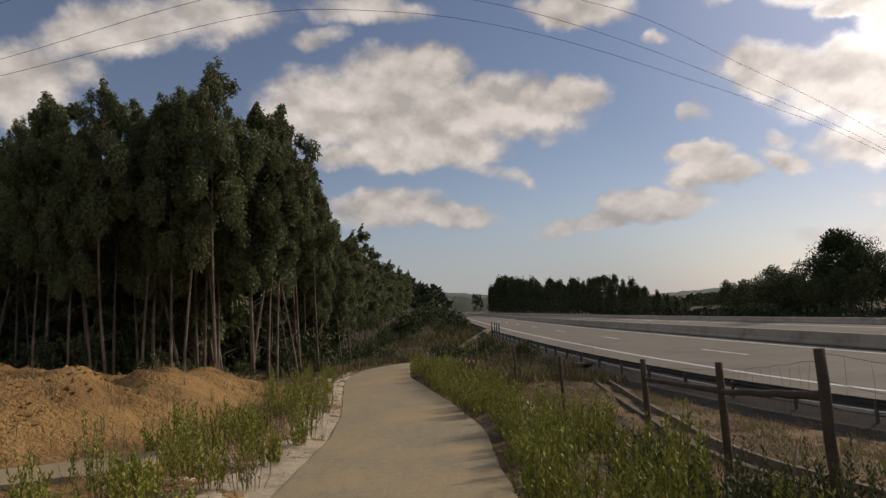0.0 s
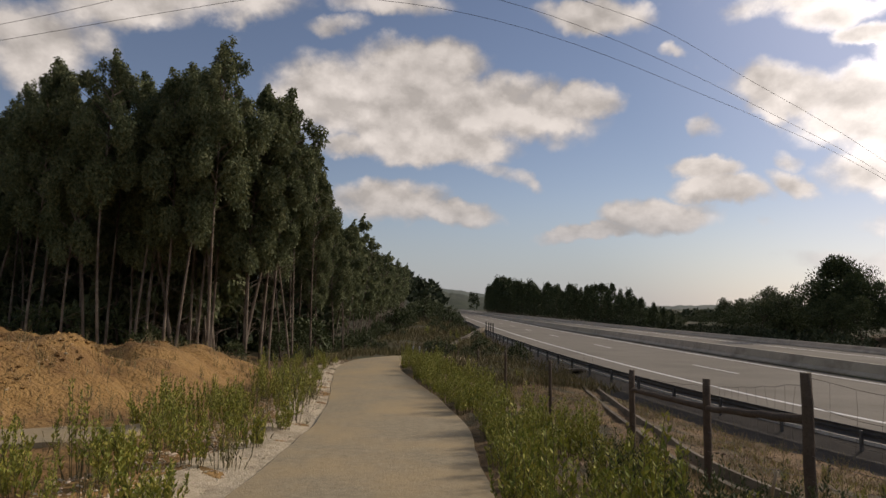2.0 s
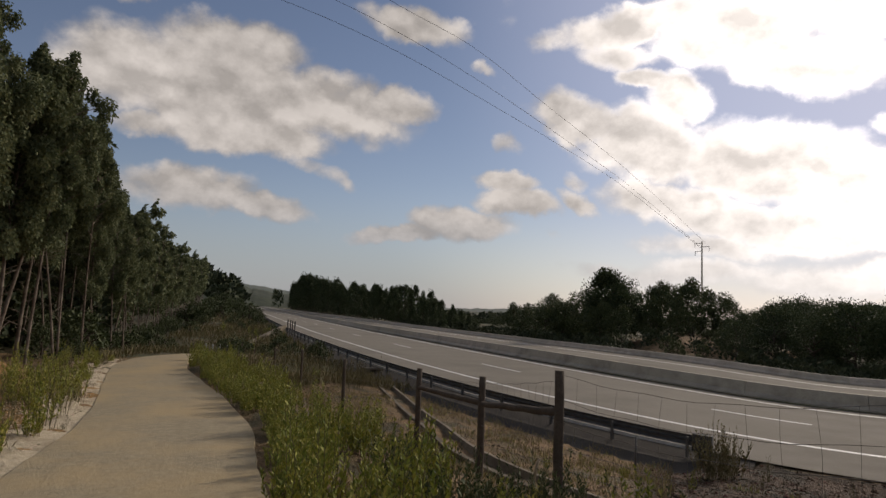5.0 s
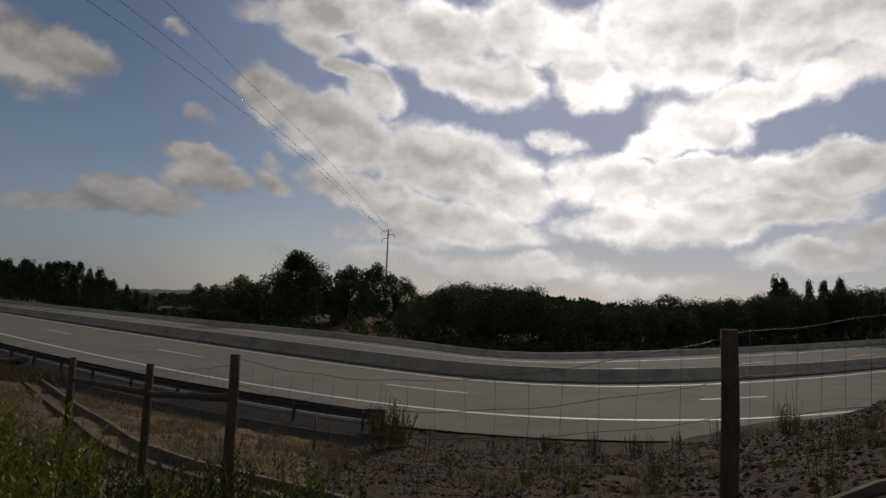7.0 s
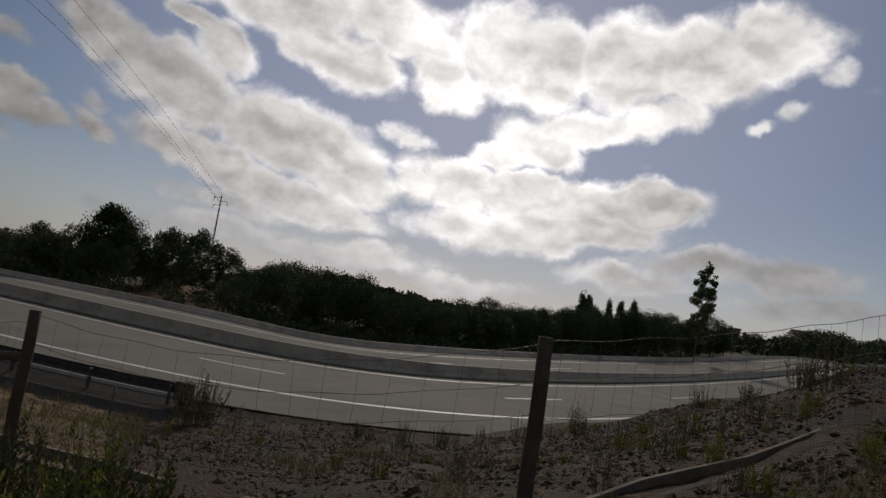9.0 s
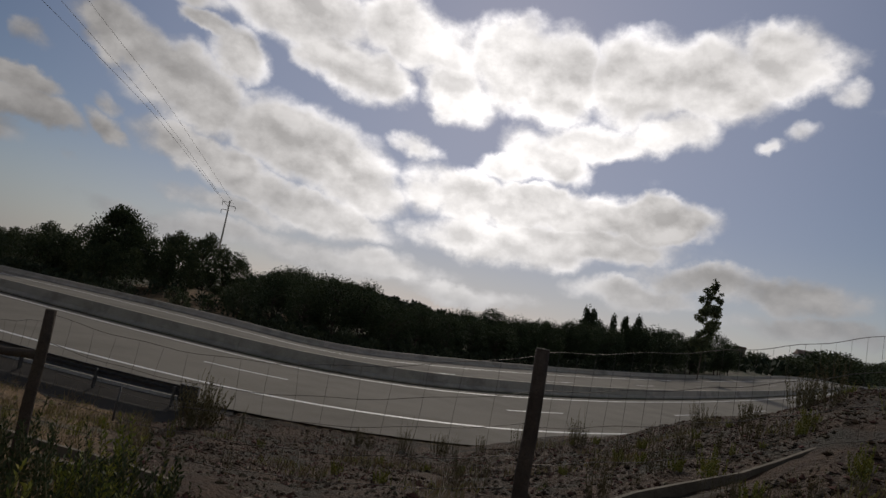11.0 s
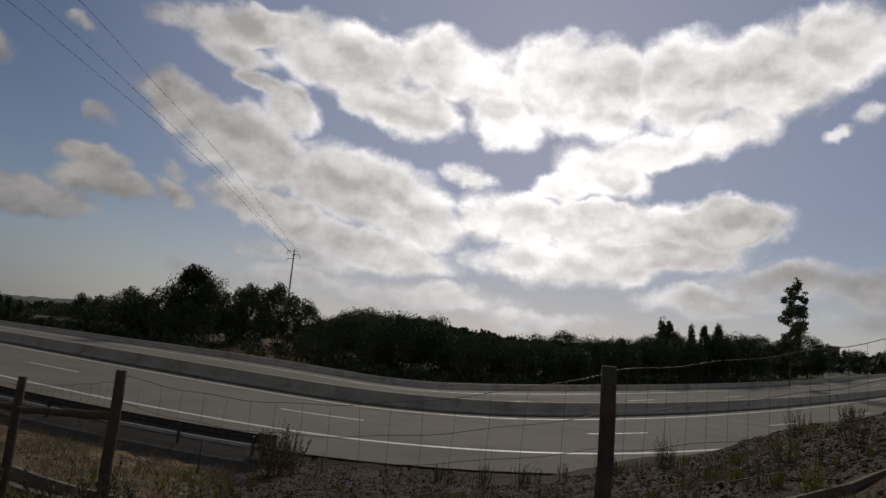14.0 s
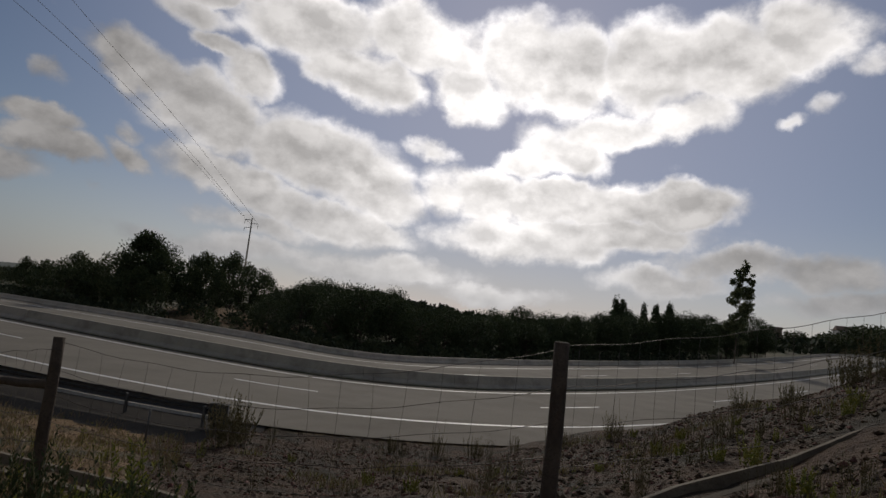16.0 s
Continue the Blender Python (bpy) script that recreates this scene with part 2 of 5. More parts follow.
# ---- materials ----
def material(name, c1, c2, scale=4.0, rough=0.9, bump=0.3, fine=40.0, c3=None, c3_scale=0.7, c3_at=(0.5, 0.7), metal=0.0, coord="Object", vary=0.0, island=False, through_light=0.0, relief=0.03):
    """Two colours in a fine grain, a third in larger stains, and relief."""
    m = bpy.data.materials.new(name)
    m.use_nodes = True
    nt = m.node_tree
    L = nt.links.new
    b = nt.nodes["Principled BSDF"]
    b.inputs["Roughness"].default_value = rough
    b.inputs["Metallic"].default_value = metal
    b.inputs["Specular IOR Level"].default_value = 0.3
    co = nt.nodes.new("ShaderNodeTexCoord").outputs[coord]

    def noise_node(s, detail=6.0, r=0.6):
        n = nt.nodes.new("ShaderNodeTexNoise")
        n.inputs["Scale"].default_value, n.inputs["Detail"].default_value, n.inputs["Roughness"].default_value = s, detail, r
        L(co, n.inputs["Vector"])
        return n.outputs["Fac"]

    def ramp(v, a, b2):
        r = nt.nodes.new("ShaderNodeMapRange")
        r.inputs[1].default_value, r.inputs[2].default_value = a, b2
        L(v, r.inputs[0])
        return r.outputs[0]

    def mixc(f, a, b2):
        x = nt.nodes.new("ShaderNodeMix")
        x.data_type = "RGBA"
        L(f, x.inputs["Factor"])
        for key, v in (("A", a), ("B", b2)):
            if isinstance(v, tuple):
                x.inputs[key].default_value = (*v, 1)
            else:
                L(v, x.inputs[key])
        return x.outputs["Result"]

    g = noise_node(scale)
    f = noise_node(fine, 3.0)
    col = mixc(ramp(g, 0.3, 0.7), c1, c2)
    dark = tuple(0.6 * v for v in c1)
    col = mixc(ramp(f, 0.52, 0.78), col, dark)
    if c3:
        col = mixc(ramp(noise_node(c3_scale, 8.0, 0.65), *c3_at), col, c3)
    if vary:
        if island:
            rnd = nt.nodes.new("ShaderNodeNewGeometry").outputs["Random Per Island"]
        else:
            rnd = nt.nodes.new("ShaderNodeObjectInfo").outputs["Random"]
        hs = nt.nodes.new("ShaderNodeHueSaturation")
        r2 = nt.nodes.new("ShaderNodeMapRange")
        r2.inputs[3].default_value, r2.inputs[4].default_value = 1 - vary, 1 + vary
        L(rnd, r2.inputs[0])
        L(r2.outputs[0], hs.inputs["Value"])
        r3 = nt.nodes.new("ShaderNodeMapRange")
        r3.inputs[3].default_value, r3.inputs[4].default_value = 0.5 + 0.09 * vary, 0.5 - 0.09 * vary
        L(rnd, r3.inputs[0])
        L(r3.outputs[0], hs.inputs["Hue"])
        L(col, hs.inputs["Color"])
        col = hs.outputs["Color"]
    L(col, b.inputs["Base Color"])
    if bump:
        add = nt.nodes.new("ShaderNodeMath")
        L(f, add.inputs[0])
        L(g, add.inputs[1])
        bp = nt.nodes.new("ShaderNodeBump")
        bp.inputs["Strength"].default_value, bp.inputs["Distance"].default_value = bump, relief
        L(add.outputs[0], bp.inputs["Height"])
        L(bp.outputs[0], b.inputs["Normal"])
    if through_light:
        tr = nt.nodes.new("ShaderNodeBsdfTranslucent")
        L(col, tr.inputs["Color"])
        ms = nt.nodes.new("ShaderNodeMixShader")
        ms.inputs[0].default_value = through_light
        L(b.outputs[0], ms.inputs[1])
        L(tr.outputs[0], ms.inputs[2])
        L(ms.outputs[0], nt.nodes["Material Output"].inputs["Surface"])
    return m


M_EARTH = material("dry_earth", (0.16, 0.096, 0.044), (0.27, 0.175, 0.088), 1.6, 0.95, 1.0, 16, (0.065, 0.055, 0.027), 0.7, (0.42, 0.62), relief=0.09)
# reddish soil of the sunward bank, its backlit shade put into the colour
M_BACKLIT_SOIL = material("backlit_stony_soil", (0.048, 0.025, 0.012), (0.088, 0.048, 0.023), 2.2, 0.95, 1.0, 18, (0.03, 0.024, 0.013), 0.9, (0.45, 0.62), relief=0.1)
M_CLAY = material("orange_clay", (0.25, 0.142, 0.047), (0.39, 0.24, 0.092), 1.6, 0.95, 1.0, 11, (0.15, 0.08, 0.03), 0.8, (0.45, 0.62), relief=0.1)
M_LITTER = material("forest_floor", (0.07, 0.055, 0.03), (0.1, 0.085, 0.045), 2.5, 0.95, 0.5, 30, (0.06, 0.07, 0.025), 0.4, (0.45, 0.6))
M_FIELD = material("dry_grass_field", (0.055, 0.05, 0.024), (0.1, 0.072, 0.038), 0.5, 0.95, 1.0, 5, (0.04, 0.052, 0.02), 0.16, (0.42, 0.6))
M_TRACK = material("sandy_track", (0.25, 0.205, 0.13), (0.35, 0.295, 0.195), 9.0, 0.9, 0.4, 46, (0.38, 0.285, 0.155), 0.55, (0.42, 0.68))
M_ASPH = material("pale_asphalt", (0.172, 0.153, 0.122), (0.208, 0.187, 0.152), 0.5, 0.95, 0.2, 90, (0.125, 0.11, 0.086), 0.12, (0.5, 0.7))
M_DSTRIP = material("dark_strip", (0.035, 0.03, 0.025), (0.06, 0.05, 0.04), 1.5, 0.95, 0.6, 40)
M_CONC = material("weathered_concrete", (0.41, 0.36, 0.29), (0.51, 0.455, 0.37), 1.5, 0.85, 0.25, 30, (0.28, 0.245, 0.2), 0.7, (0.5, 0.7), vary=0.12)
M_DRAIN = material("drain_concrete", (0.13, 0.105, 0.072), (0.21, 0.175, 0.125), 2.5, 0.9, 0.35, 35, (0.08, 0.062, 0.042), 0.9, (0.5, 0.7))
M_PAINT = material("road_paint", (0.62, 0.61, 0.58), (0.72, 0.71, 0.68), 3.0, 0.6, 0.1, 40, (0.42, 0.41, 0.38), 2.0, (0.6, 0.75))
M_WOOD = material("weathered_wood", (0.07, 0.05, 0.037), (0.11, 0.084, 0.063), 9.0, 0.9, 0.5, 60, (0.06, 0.045, 0.035), 3.0, (0.5, 0.7))
M_STEEL = material("galvanised_steel", (0.10, 0.10, 0.10), (0.15, 0.15, 0.148), 5.0, 0.5, 0.05, 40, (0.15, 0.14, 0.13), 1.2, (0.55, 0.75), metal=0.5)
M_WIRE = material("rusty_wire", (0.12, 0.1, 0.085), (0.18, 0.16, 0.14), 20, 0.6, 0.0, 60, metal=0.6)
M_BARK = material("pale_bark", (0.15, 0.115, 0.085), (0.26, 0.215, 0.17), 3.0, 0.9, 0.4, 25, (0.085, 0.06, 0.045), 0.9, (0.42, 0.58))
M_DBARK = material("dark_bark", (0.06, 0.045, 0.035), (0.09, 0.07, 0.05), 6.0, 0.95, 0.5, 30)
M_EUC = material("eucalyptus_leaf", (0.085, 0.106, 0.05), (0.17, 0.185, 0.09), 0.8, 0.8, 0.0, 5, vary=0.3, island=True, through_light=0.25)
M_PINE = material("pine_leaf", (0.038, 0.055, 0.022), (0.062, 0.082, 0.033), 0.6, 0.7, 0.0, 5, vary=0.3, island=True, through_light=0.12)
M_BUSH = material("broadleaf", (0.05, 0.07, 0.027), (0.085, 0.1, 0.04), 0.6, 0.75, 0.0, 5, vary=0.3, island=True, through_light=0.06)
M_WEED = material("weed_leaf", (0.20, 0.235, 0.035), (0.36, 0.34, 0.07), 2.5, 0.7, 0.0, 8, vary=0.4, island=True, through_light=0.03)
M_STEM = material("weed_stem", (0.11, 0.1, 0.045), (0.15, 0.12, 0.06), 6, 0.85, 0.0, 30)
M_STRAW = material("dry_grass", (0.24, 0.19, 0.095), (0.32, 0.25, 0.13), 3, 0.9, 0.0, 20, vary=0.3, island=True, through_light=0.05)
M_STONE = material("pale_stone", (0.42, 0.34, 0.23), (0.66, 0.57, 0.42), 3, 0.9, 0.3, 30, vary=0.3, island=True)
M_RUBBLE = material("brown_stone", (0.06, 0.04, 0.026), (0.2, 0.148, 0.097), 3, 0.9, 0.3, 30, vary=0.5, island=True)
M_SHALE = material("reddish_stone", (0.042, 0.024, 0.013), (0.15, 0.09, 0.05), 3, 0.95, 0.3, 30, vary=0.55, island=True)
M_WALL = material("white_render", (0.55, 0.54, 0.51), (0.65, 0.64, 0.6), 1.2, 0.9, 0.1, 20)
M_ROOF = material("roof_tile", (0.13, 0.085, 0.065), (0.18, 0.12, 0.09), 2.0, 0.9, 0.3, 20)
M_HILL = material("hazy_hill", (0.075, 0.095, 0.085), (0.10, 0.12, 0.10), 0.02, 1.0, 0.0, 0.1, (0.12, 0.12, 0.1), 0.008, (0.5, 0.7))
M_DARK = material("dark_hollow", (0.02, 0.018, 0.015), (0.03, 0.027, 0.022), 3, 0.95, 0.0, 20)

M_PALE = material("pale_painted_steel", (0.42, 0.42, 0.41), (0.52, 0.52, 0.5), 3.0, 0.6, 0.05, 30, (0.3, 0.29, 0.27), 1.5, (0.55, 0.75))
M_DARKSTEEL = material("dark_steel", (0.05, 0.05, 0.05), (0.075, 0.073, 0.07), 4.0, 0.6, 0.05, 30, metal=0.3)
M_CUT = material("sawn_wood", (0.2, 0.17, 0.13), (0.27, 0.23, 0.18), 20, 0.9, 0.2, 60)
M_STRAWWOOD = material("pale_wood", (0.26, 0.21, 0.14), (0.33, 0.27, 0.19), 10, 0.9, 0.2, 60)

M_DRYWEED = material("dry_weed_leaf", (0.12, 0.105, 0.045), (0.18, 0.15, 0.075), 3, 0.85, 0.0, 20, vary=0.3, island=True, through_light=0.1)
M_FARLEAF = material("far_leaf", (0.035, 0.048, 0.024), (0.06, 0.075, 0.038), 0.05, 0.9, 0.0, 0.5, vary=0.3, island=True)
M_FARWOOD = material("far_wood", (0.03, 0.04, 0.022), (0.05, 0.062, 0.034), 0.08, 0.95, 1.0, 0.6, (0.022, 0.03, 0.018), 0.03, (0.45, 0.6))

M_GRAVEL = material("gravel_bed", (0.48, 0.395, 0.27), (0.64, 0.55, 0.40), 14.0, 0.95, 1.0, 60, (0.26, 0.2, 0.13), 1.2, (0.5, 0.68))

# ---- the lie of the land ----
# The plan is drawn by bearings and paces round the eye; these two lay it out in metres and back.
TURN, REACH = 0.79, 1.30


def bearing(az):
    """Degrees on the ground for degrees on the plan; the rest of the round is taken up behind."""
    a = np.abs(az)
    return np.sign(az) * np.where(a < 135, a * TURN, 135 * TURN + (a - 135) * (180 - 135 * TURN) / 45)


def plan_bearing(az):
    a = np.abs(az)
    return np.sign(az) * np.where(a < 135 * TURN, a / TURN, 135 + (a - 135 * TURN) * 45 / (180 - 135 * TURN))


def out(x, y):
    """Plan to ground, for arrays or numbers."""
    a, d = np.radians(bearing(np.degrees(np.arctan2(x, y)))), np.hypot(x, y) * REACH
    return d * np.sin(a), d * np.cos(a)


def back(x, y):
    """Ground to plan."""
    a, d = np.radians(plan_bearing(np.degrees(np.arctan2(x, y)))), np.hypot(x, y) / REACH
    return d * np.sin(a), d * np.cos(a)


def out3(p):
    x, y = out(p[0], p[1])
    return Vector((float(x), float(y), p[2]))


# near edge line of the motorway, x, y, z, from far ahead to far behind
EDGE = [(60, 1900, -2.0), (24, 1100, -1.6), (11, 520, -1.35), (8.8, 250, -1.3), (8.45, 130, -1.32), (8.46, 63.5, -1.35), (8.72, 47.5, -1.33), (9.5, 31.5, -1.38), (10.34, 23.57, -1.47), (12.07, 15.77, -1.68),
        (15.07, 8.36, -1.97), (19.28, 1.57, -2.03), (24.51, -4.47, -1.86), (30.44, -9.84, -1.66), (36.73, -14.79, -1.42), (43.14, -19.57, -1.16), (56.05, -29.02, -0.5),
        (69, -38.4, 0.3), (88.4, -52.6, 1.75), (107.8, -66.7, 3.3), (140, -90, 4.6), (300, -206, 7), (900, -640, 12)]


def spline(points, step):
    """Points along a smooth curve, no further apart than step while near."""
    p = [Vector(q) for q in points]
    p = [2 * p[0] - p[1]] + p + [2 * p[-1] - p[-2]]
    out = []
    for i in range(1, len(p) - 2):
        seg = (p[i + 1] - p[i]).length
        n = max(2, min(40, int(seg / step)))
        t1 = (p[i + 1] - p[i - 1]) / (seg + (p[i] - p[i - 1]).length) * seg
        t2 = (p[i + 2] - p[i]) / ((p[i + 2] - p[i + 1]).length + seg) * seg
        for k in range(n):
            u = k / n
            out.append((2 * u**3 - 3 * u**2 + 1) * p[i] + (u**3 - 2 * u**2 + u) * t1 + (3 * u**2 - 2 * u**3) * p[i + 1] + (u**3 - u**2) * t2)
    return out + [p[-2]]


EDGE_LINE = spline(EDGE, 1.0)
EL = np.array([tuple(v) for v in EDGE_LINE])
TAN = np.gradient(EL[:, :2], axis=0)
TAN /= np.linalg.norm(TAN, axis=1)[:, None]
NOR = np.stack([-TAN[:, 1], TAN[:, 0]], 1)  # points away from the camera's side
ARC = np.concatenate([[0], np.cumsum(np.linalg.norm(np.diff(EL[:, :2], axis=0), axis=1))])
NI = len(EL)
TRACK = [(-3.0, -60, 0.6), (-1.6, -12, 0.2), (-1.0, -3, 0.0), (-0.73, 4.5, -0.12), (-0.93, 9, -0.32), (-1.78, 14, -0.55), (-2.65, 19, -0.75), (-2.6, 24, -0.97), (-0.6, 27.6, -1.15), (1.6, 29.0, -1.36)]
TRACK_LINE = spline(TRACK, 0.4)
TL = np.array([tuple(v) for v in TRACK_LINE])
TRACK_HALF = 1.2


def nearest(line, X, Y):
    out = np.empty(len(X), int)
    for a in range(0, len(X), 4000):
        d = (line[None, :, 0] - X[a:a + 4000, None]) ** 2 + (line[None, :, 1] - Y[a:a + 4000, None]) ** 2
        out[a:a + 4000] = d.argmin(1)
    return out


def sm(a, b, v):
    t = np.clip((v - a) / (b - a), 0, 1)
    return t * t * (3 - 2 * t)


LATTICE = np.random.default_rng(4).random((256, 256))


def rough_noise(X, Y):
    """Smooth random values between -1 and 1."""
    xi, yi = np.floor(X).astype(int), np.floor(Y).astype(int)
    u, v = X - xi, Y - yi
    u, v = u * u * (3 - 2 * u), v * v * (3 - 2 * v)
    g = lambda a, b: LATTICE[a % 256, b % 256]
    return 2 * ((g(xi, yi) * (1 - u) + g(xi + 1, yi) * u) * (1 - v) + (g(xi, yi + 1) * (1 - u) + g(xi + 1, yi + 1) * u) * v) - 1


def land_all(X, Y):
    """Height of the ground and its kind: 0 earth, 1 clay, 2 wood floor, 3 field, 4 stony soil darkened as backlit."""
    X, Y = np.asarray(X, float), np.asarray(Y, float)
    i = nearest(EL, X, Y)
    q = (X - EL[i, 0]) * NOR[i, 0] + (Y - EL[i, 1]) * NOR[i, 1]
    rz = EL[i, 2]
    j = nearest(TL, X, Y)
    td, tz = np.hypot(X - TL[j, 0], Y - TL[j, 1]), TL[j, 2]
    n = rough_noise(X * 0.6, Y * 0.6) * 0.07 + rough_noise(X * 1.9 + 40, Y * 1.9) * 0.045 + rough_noise(X * 4.1 + 9, Y * 4.1) * 0.02
    n = n * np.where(q < 0, 0.2 + 0.8 * sm(-3.4, -6.0, q), 1.0)
    az, d = np.degrees(np.arctan2(X, Y)), np.hypot(X, Y)
    kind = np.zeros(len(X), int)
    # the verge between the track and the motorway
    t = sm(0, 1, (td - TRACK_HALF) / (td - TRACK_HALF + np.maximum(0.01, -3.0 - q)))
    verge = tz + (rz - np.interp(az, [49, 54], [0.38, 0.1]) - tz) * t - 0.42 * np.exp(-((td - 4.8) / 1.5) ** 2) * sm(2.5, 7, Y) + n
    # to the side the verge rises to a bank before the motorway
    crest = np.interp(az, [70, 80, 91, 97, 107, 112, 118, 130, 150], [-2.08, -2.06, -1.15, -0.62, 0.5, 0.96, 1.77, 2.5, 2.6])
    dist = np.interp(az, [70, 80, 91, 97, 107, 118, 150], [14.2, 14.9, 15.2, 14.5, 13.5, 12.5, 13])
    foot = np.interp(az, [70, 88, 106, 118, 150], [-0.05, 0.0, 0.25, 0.55, 0.6])
    slope = foot + (crest - foot) * sm(0, 1, (d - 2.8) / (dist - 2.8)) ** np.interp(az, [80, 107], [1.0, 0.85])
    fall = rz - 0.1
    over = np.where(d < dist, slope, slope + (fall - slope) * sm(0, 1, (d - dist) / np.maximum(0.5, d - dist - 3.0 - q)))
    w = sm(60, 78, az) * sm(0.9, 2.4, td) * (az < 179)
    verge = verge * (1 - w) + (over + n) * w
    # the wood's side
    toe = np.interp(Y, [1, 4, 6, 7.5, 10.5, 14.5], [8.5, 6.6, 5.2, 4.1, 3.2, 2.4])
    berm = sm(toe, toe + 2.7, td) * sm(-26, -10, Y) * sm(18.5, 14.2, Y) * (1 - 0.3 * sm(11, 15, td))
    left = tz + n + berm * (np.interp(Y, [4, 8, 14, 17], [1.3, 1.2, 0.8, 0.7]) + 2.5 * n + 0.22 * rough_noise(X * 0.45 + 3, Y * 0.45) + 0.12 * rough_noise(X * 1.3 + 60, Y * 1.3) + 0.07 * rough_noise(X * 3.1 + 20, Y * 3.1)) + 0.35 * sm(8, 15, td) + 2.6 * sm(70, 150, Y) * sm(2, 9, -q) + 8 * sm(130, 420, Y) * sm(12, 80, -q)
    left += sm(11.5, 13.5, td) * 0.1
    xt = np.interp(Y, TL[:, 1], TL[:, 0])
    right = (X > xt) & (Y < 29)
    # beyond the bend: the motorway's embankment falls to a hollow
    emb = sm(-3.0, -11.0, q)
    beyond = (rz - 0.38) * (1 - emb) + (left - 0.55 * sm(26, 34, Y) * sm(80, 55, Y)) * emb + n * 0.5
    wy = sm(24, 30, Y)
    side = np.where(right, verge, left)
    side = side * (1 - wy) + beyond * wy
    # across the motorway
    mound = 1.7 * np.exp(-((az - 49.5) / 5.0) ** 2) * sm(24, 34, q) * sm(75, 48, q)
    tilt = np.interp(az, [60, 95, 104, 118, 140], [0, 0, 0.01, 0.02, 0.03])
    across = rz - 0.1 - 0.35 * sm(21.4, 25, q) + mound + 4 * n * sm(23, 32, q) + np.maximum(0, q - 24) * tilt + 0.01 * np.maximum(0, q - 120)
    z = np.where(q > 21.3, across, np.where(q > -3.0, rz - np.where((d < 45) & (az > 56), 0.05, 0.15), side))
    z = np.where((td < TRACK_HALF + 0.1) & (q < -3), np.minimum(z, tz - 0.05), z)
    # ground viewed towards the sun takes the soil colour darkened for backlight
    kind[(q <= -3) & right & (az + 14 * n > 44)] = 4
    kind[(q <= -3) & ~right & (td > 1.3) & (td < 12.8 + 5 * n) & (Y > -20) & (Y < 16.4 + 4 * n)] = 1
    kind[(q <= -3) & ~right & (td > 12.5 + 4 * n) & (kind == 0)] = 2
    kind[(q <= -3) & (Y > 24)] = 3
    kind[q > 23] = 3
    kind[(q > 21.3) & (d < 130) & (az > 36)] = 2
    kind[(q > 21.3) & (az > 43) & (az < 60) & (d < 75)] = 0
    return z, kind


def land(x, y):
    return float(land_all([x], [y])[0][0])


def grid_axis(near, far, step):
    v, out = 0.0, [0.0]
    while v < far:
        v += step if v < near else step * (v / near) ** 1.2
        out.append(v)
    return out


def on_land(ob, *mats):
    for m in mats:
        ob.data.materials.append(m)
    return ob


def land_mesh():
    xs = np.array([-v for v in reversed(grid_axis(14, 4600, 0.25))][:-1] + grid_axis(15, 4600, 0.25))
    ys = np.array([-v for v in reversed(grid_axis(9, 4600, 0.25))][:-1] + grid_axis(24, 4600, 0.25))
    X, Y = np.meshgrid(xs, ys)
    z, kind = land_all(*back(X.ravel(), Y.ravel()))
    w = len(xs)
    verts = np.stack([X.ravel(), Y.ravel(), z], 1)
    a = (np.arange(len(ys) - 1)[:, None] * w + np.arange(w - 1)[None]).ravel()
    faces = np.stack([a, a + 1, a + w + 1, a + w], 1)
    me = bpy.data.meshes.new("ground")
    me.from_pydata(verts.tolist(), [], faces.tolist())
    me.polygons.foreach_set("material_index", kind[a].astype(np.int32))
    me.shade_smooth()
    return me


ground = on_land(new("ground", land_mesh()), M_EARTH, M_CLAY, M_LITTER, M_FIELD, M_BACKLIT_SOIL)
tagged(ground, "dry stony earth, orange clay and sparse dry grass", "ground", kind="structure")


def at_plan(i, q, dz=0.0):
    return Vector((EL[i, 0] + NOR[i, 0] * q, EL[i, 1] + NOR[i, 1] * q, EL[i, 2] + dz))


def at_road(i, q, dz=0.0):
    return out3(at_plan(i, q, dz))


def along(s):
    """A fractional index at an arc length."""
    return float(np.interp(s, ARC, np.arange(NI)))


def at_arc(s, q, dz=0.0):
    f = along(s)
    i = min(int(f), NI - 2)
    return at_road(i, q, dz).lerp(at_road(i + 1, q, dz), f - i)


def mesh_of(name, verts, faces, mat, smooth_it=False):
    me = bpy.data.meshes.new(name)
    me.from_pydata([tuple(v) for v in verts], [], faces)
    me.materials.append(mat)
    if smooth_it:
        me.shade_smooth()
    me.update()
    return me


def sweep(name, section, stations, mat, close=True):
    """A section swept through stations: lists of points, one list a station."""
    verts, faces, n = [], [], len(stations[0])
    for st in stations:
        verts += st
    for k in range(len(stations) - 1):
        for j in range(n if close else n - 1):
            a, b = k * n + j, k * n + (j + 1) % n
            faces.append((a, b, b + n, a + n))
    if close:
        faces += [tuple(reversed(range(n))), tuple(range((len(stations) - 1) * n, len(stations) * n))]
    me = mesh_of(name, verts, faces, mat)
    bm = bmesh.new()
    bm.from_mesh(me)
    bmesh.ops.recalc_face_normals(bm, faces=bm.faces)
    bm.to_mesh(me)
    bm.free()
    return me


def part(name, me, parent, label=""):
    ob = new(name, me)
    ob.parent = parent
    return tagged(ob, label) if label else ob


def lay(name, me, label, cat, kind="structure", group=""):
    return tagged(new(name, me), label, cat, group=group, kind=kind)


def index_near(x, y):
    return int(np.argmin((EL[:, 0] - x) ** 2 + (EL[:, 1] - y) ** 2))


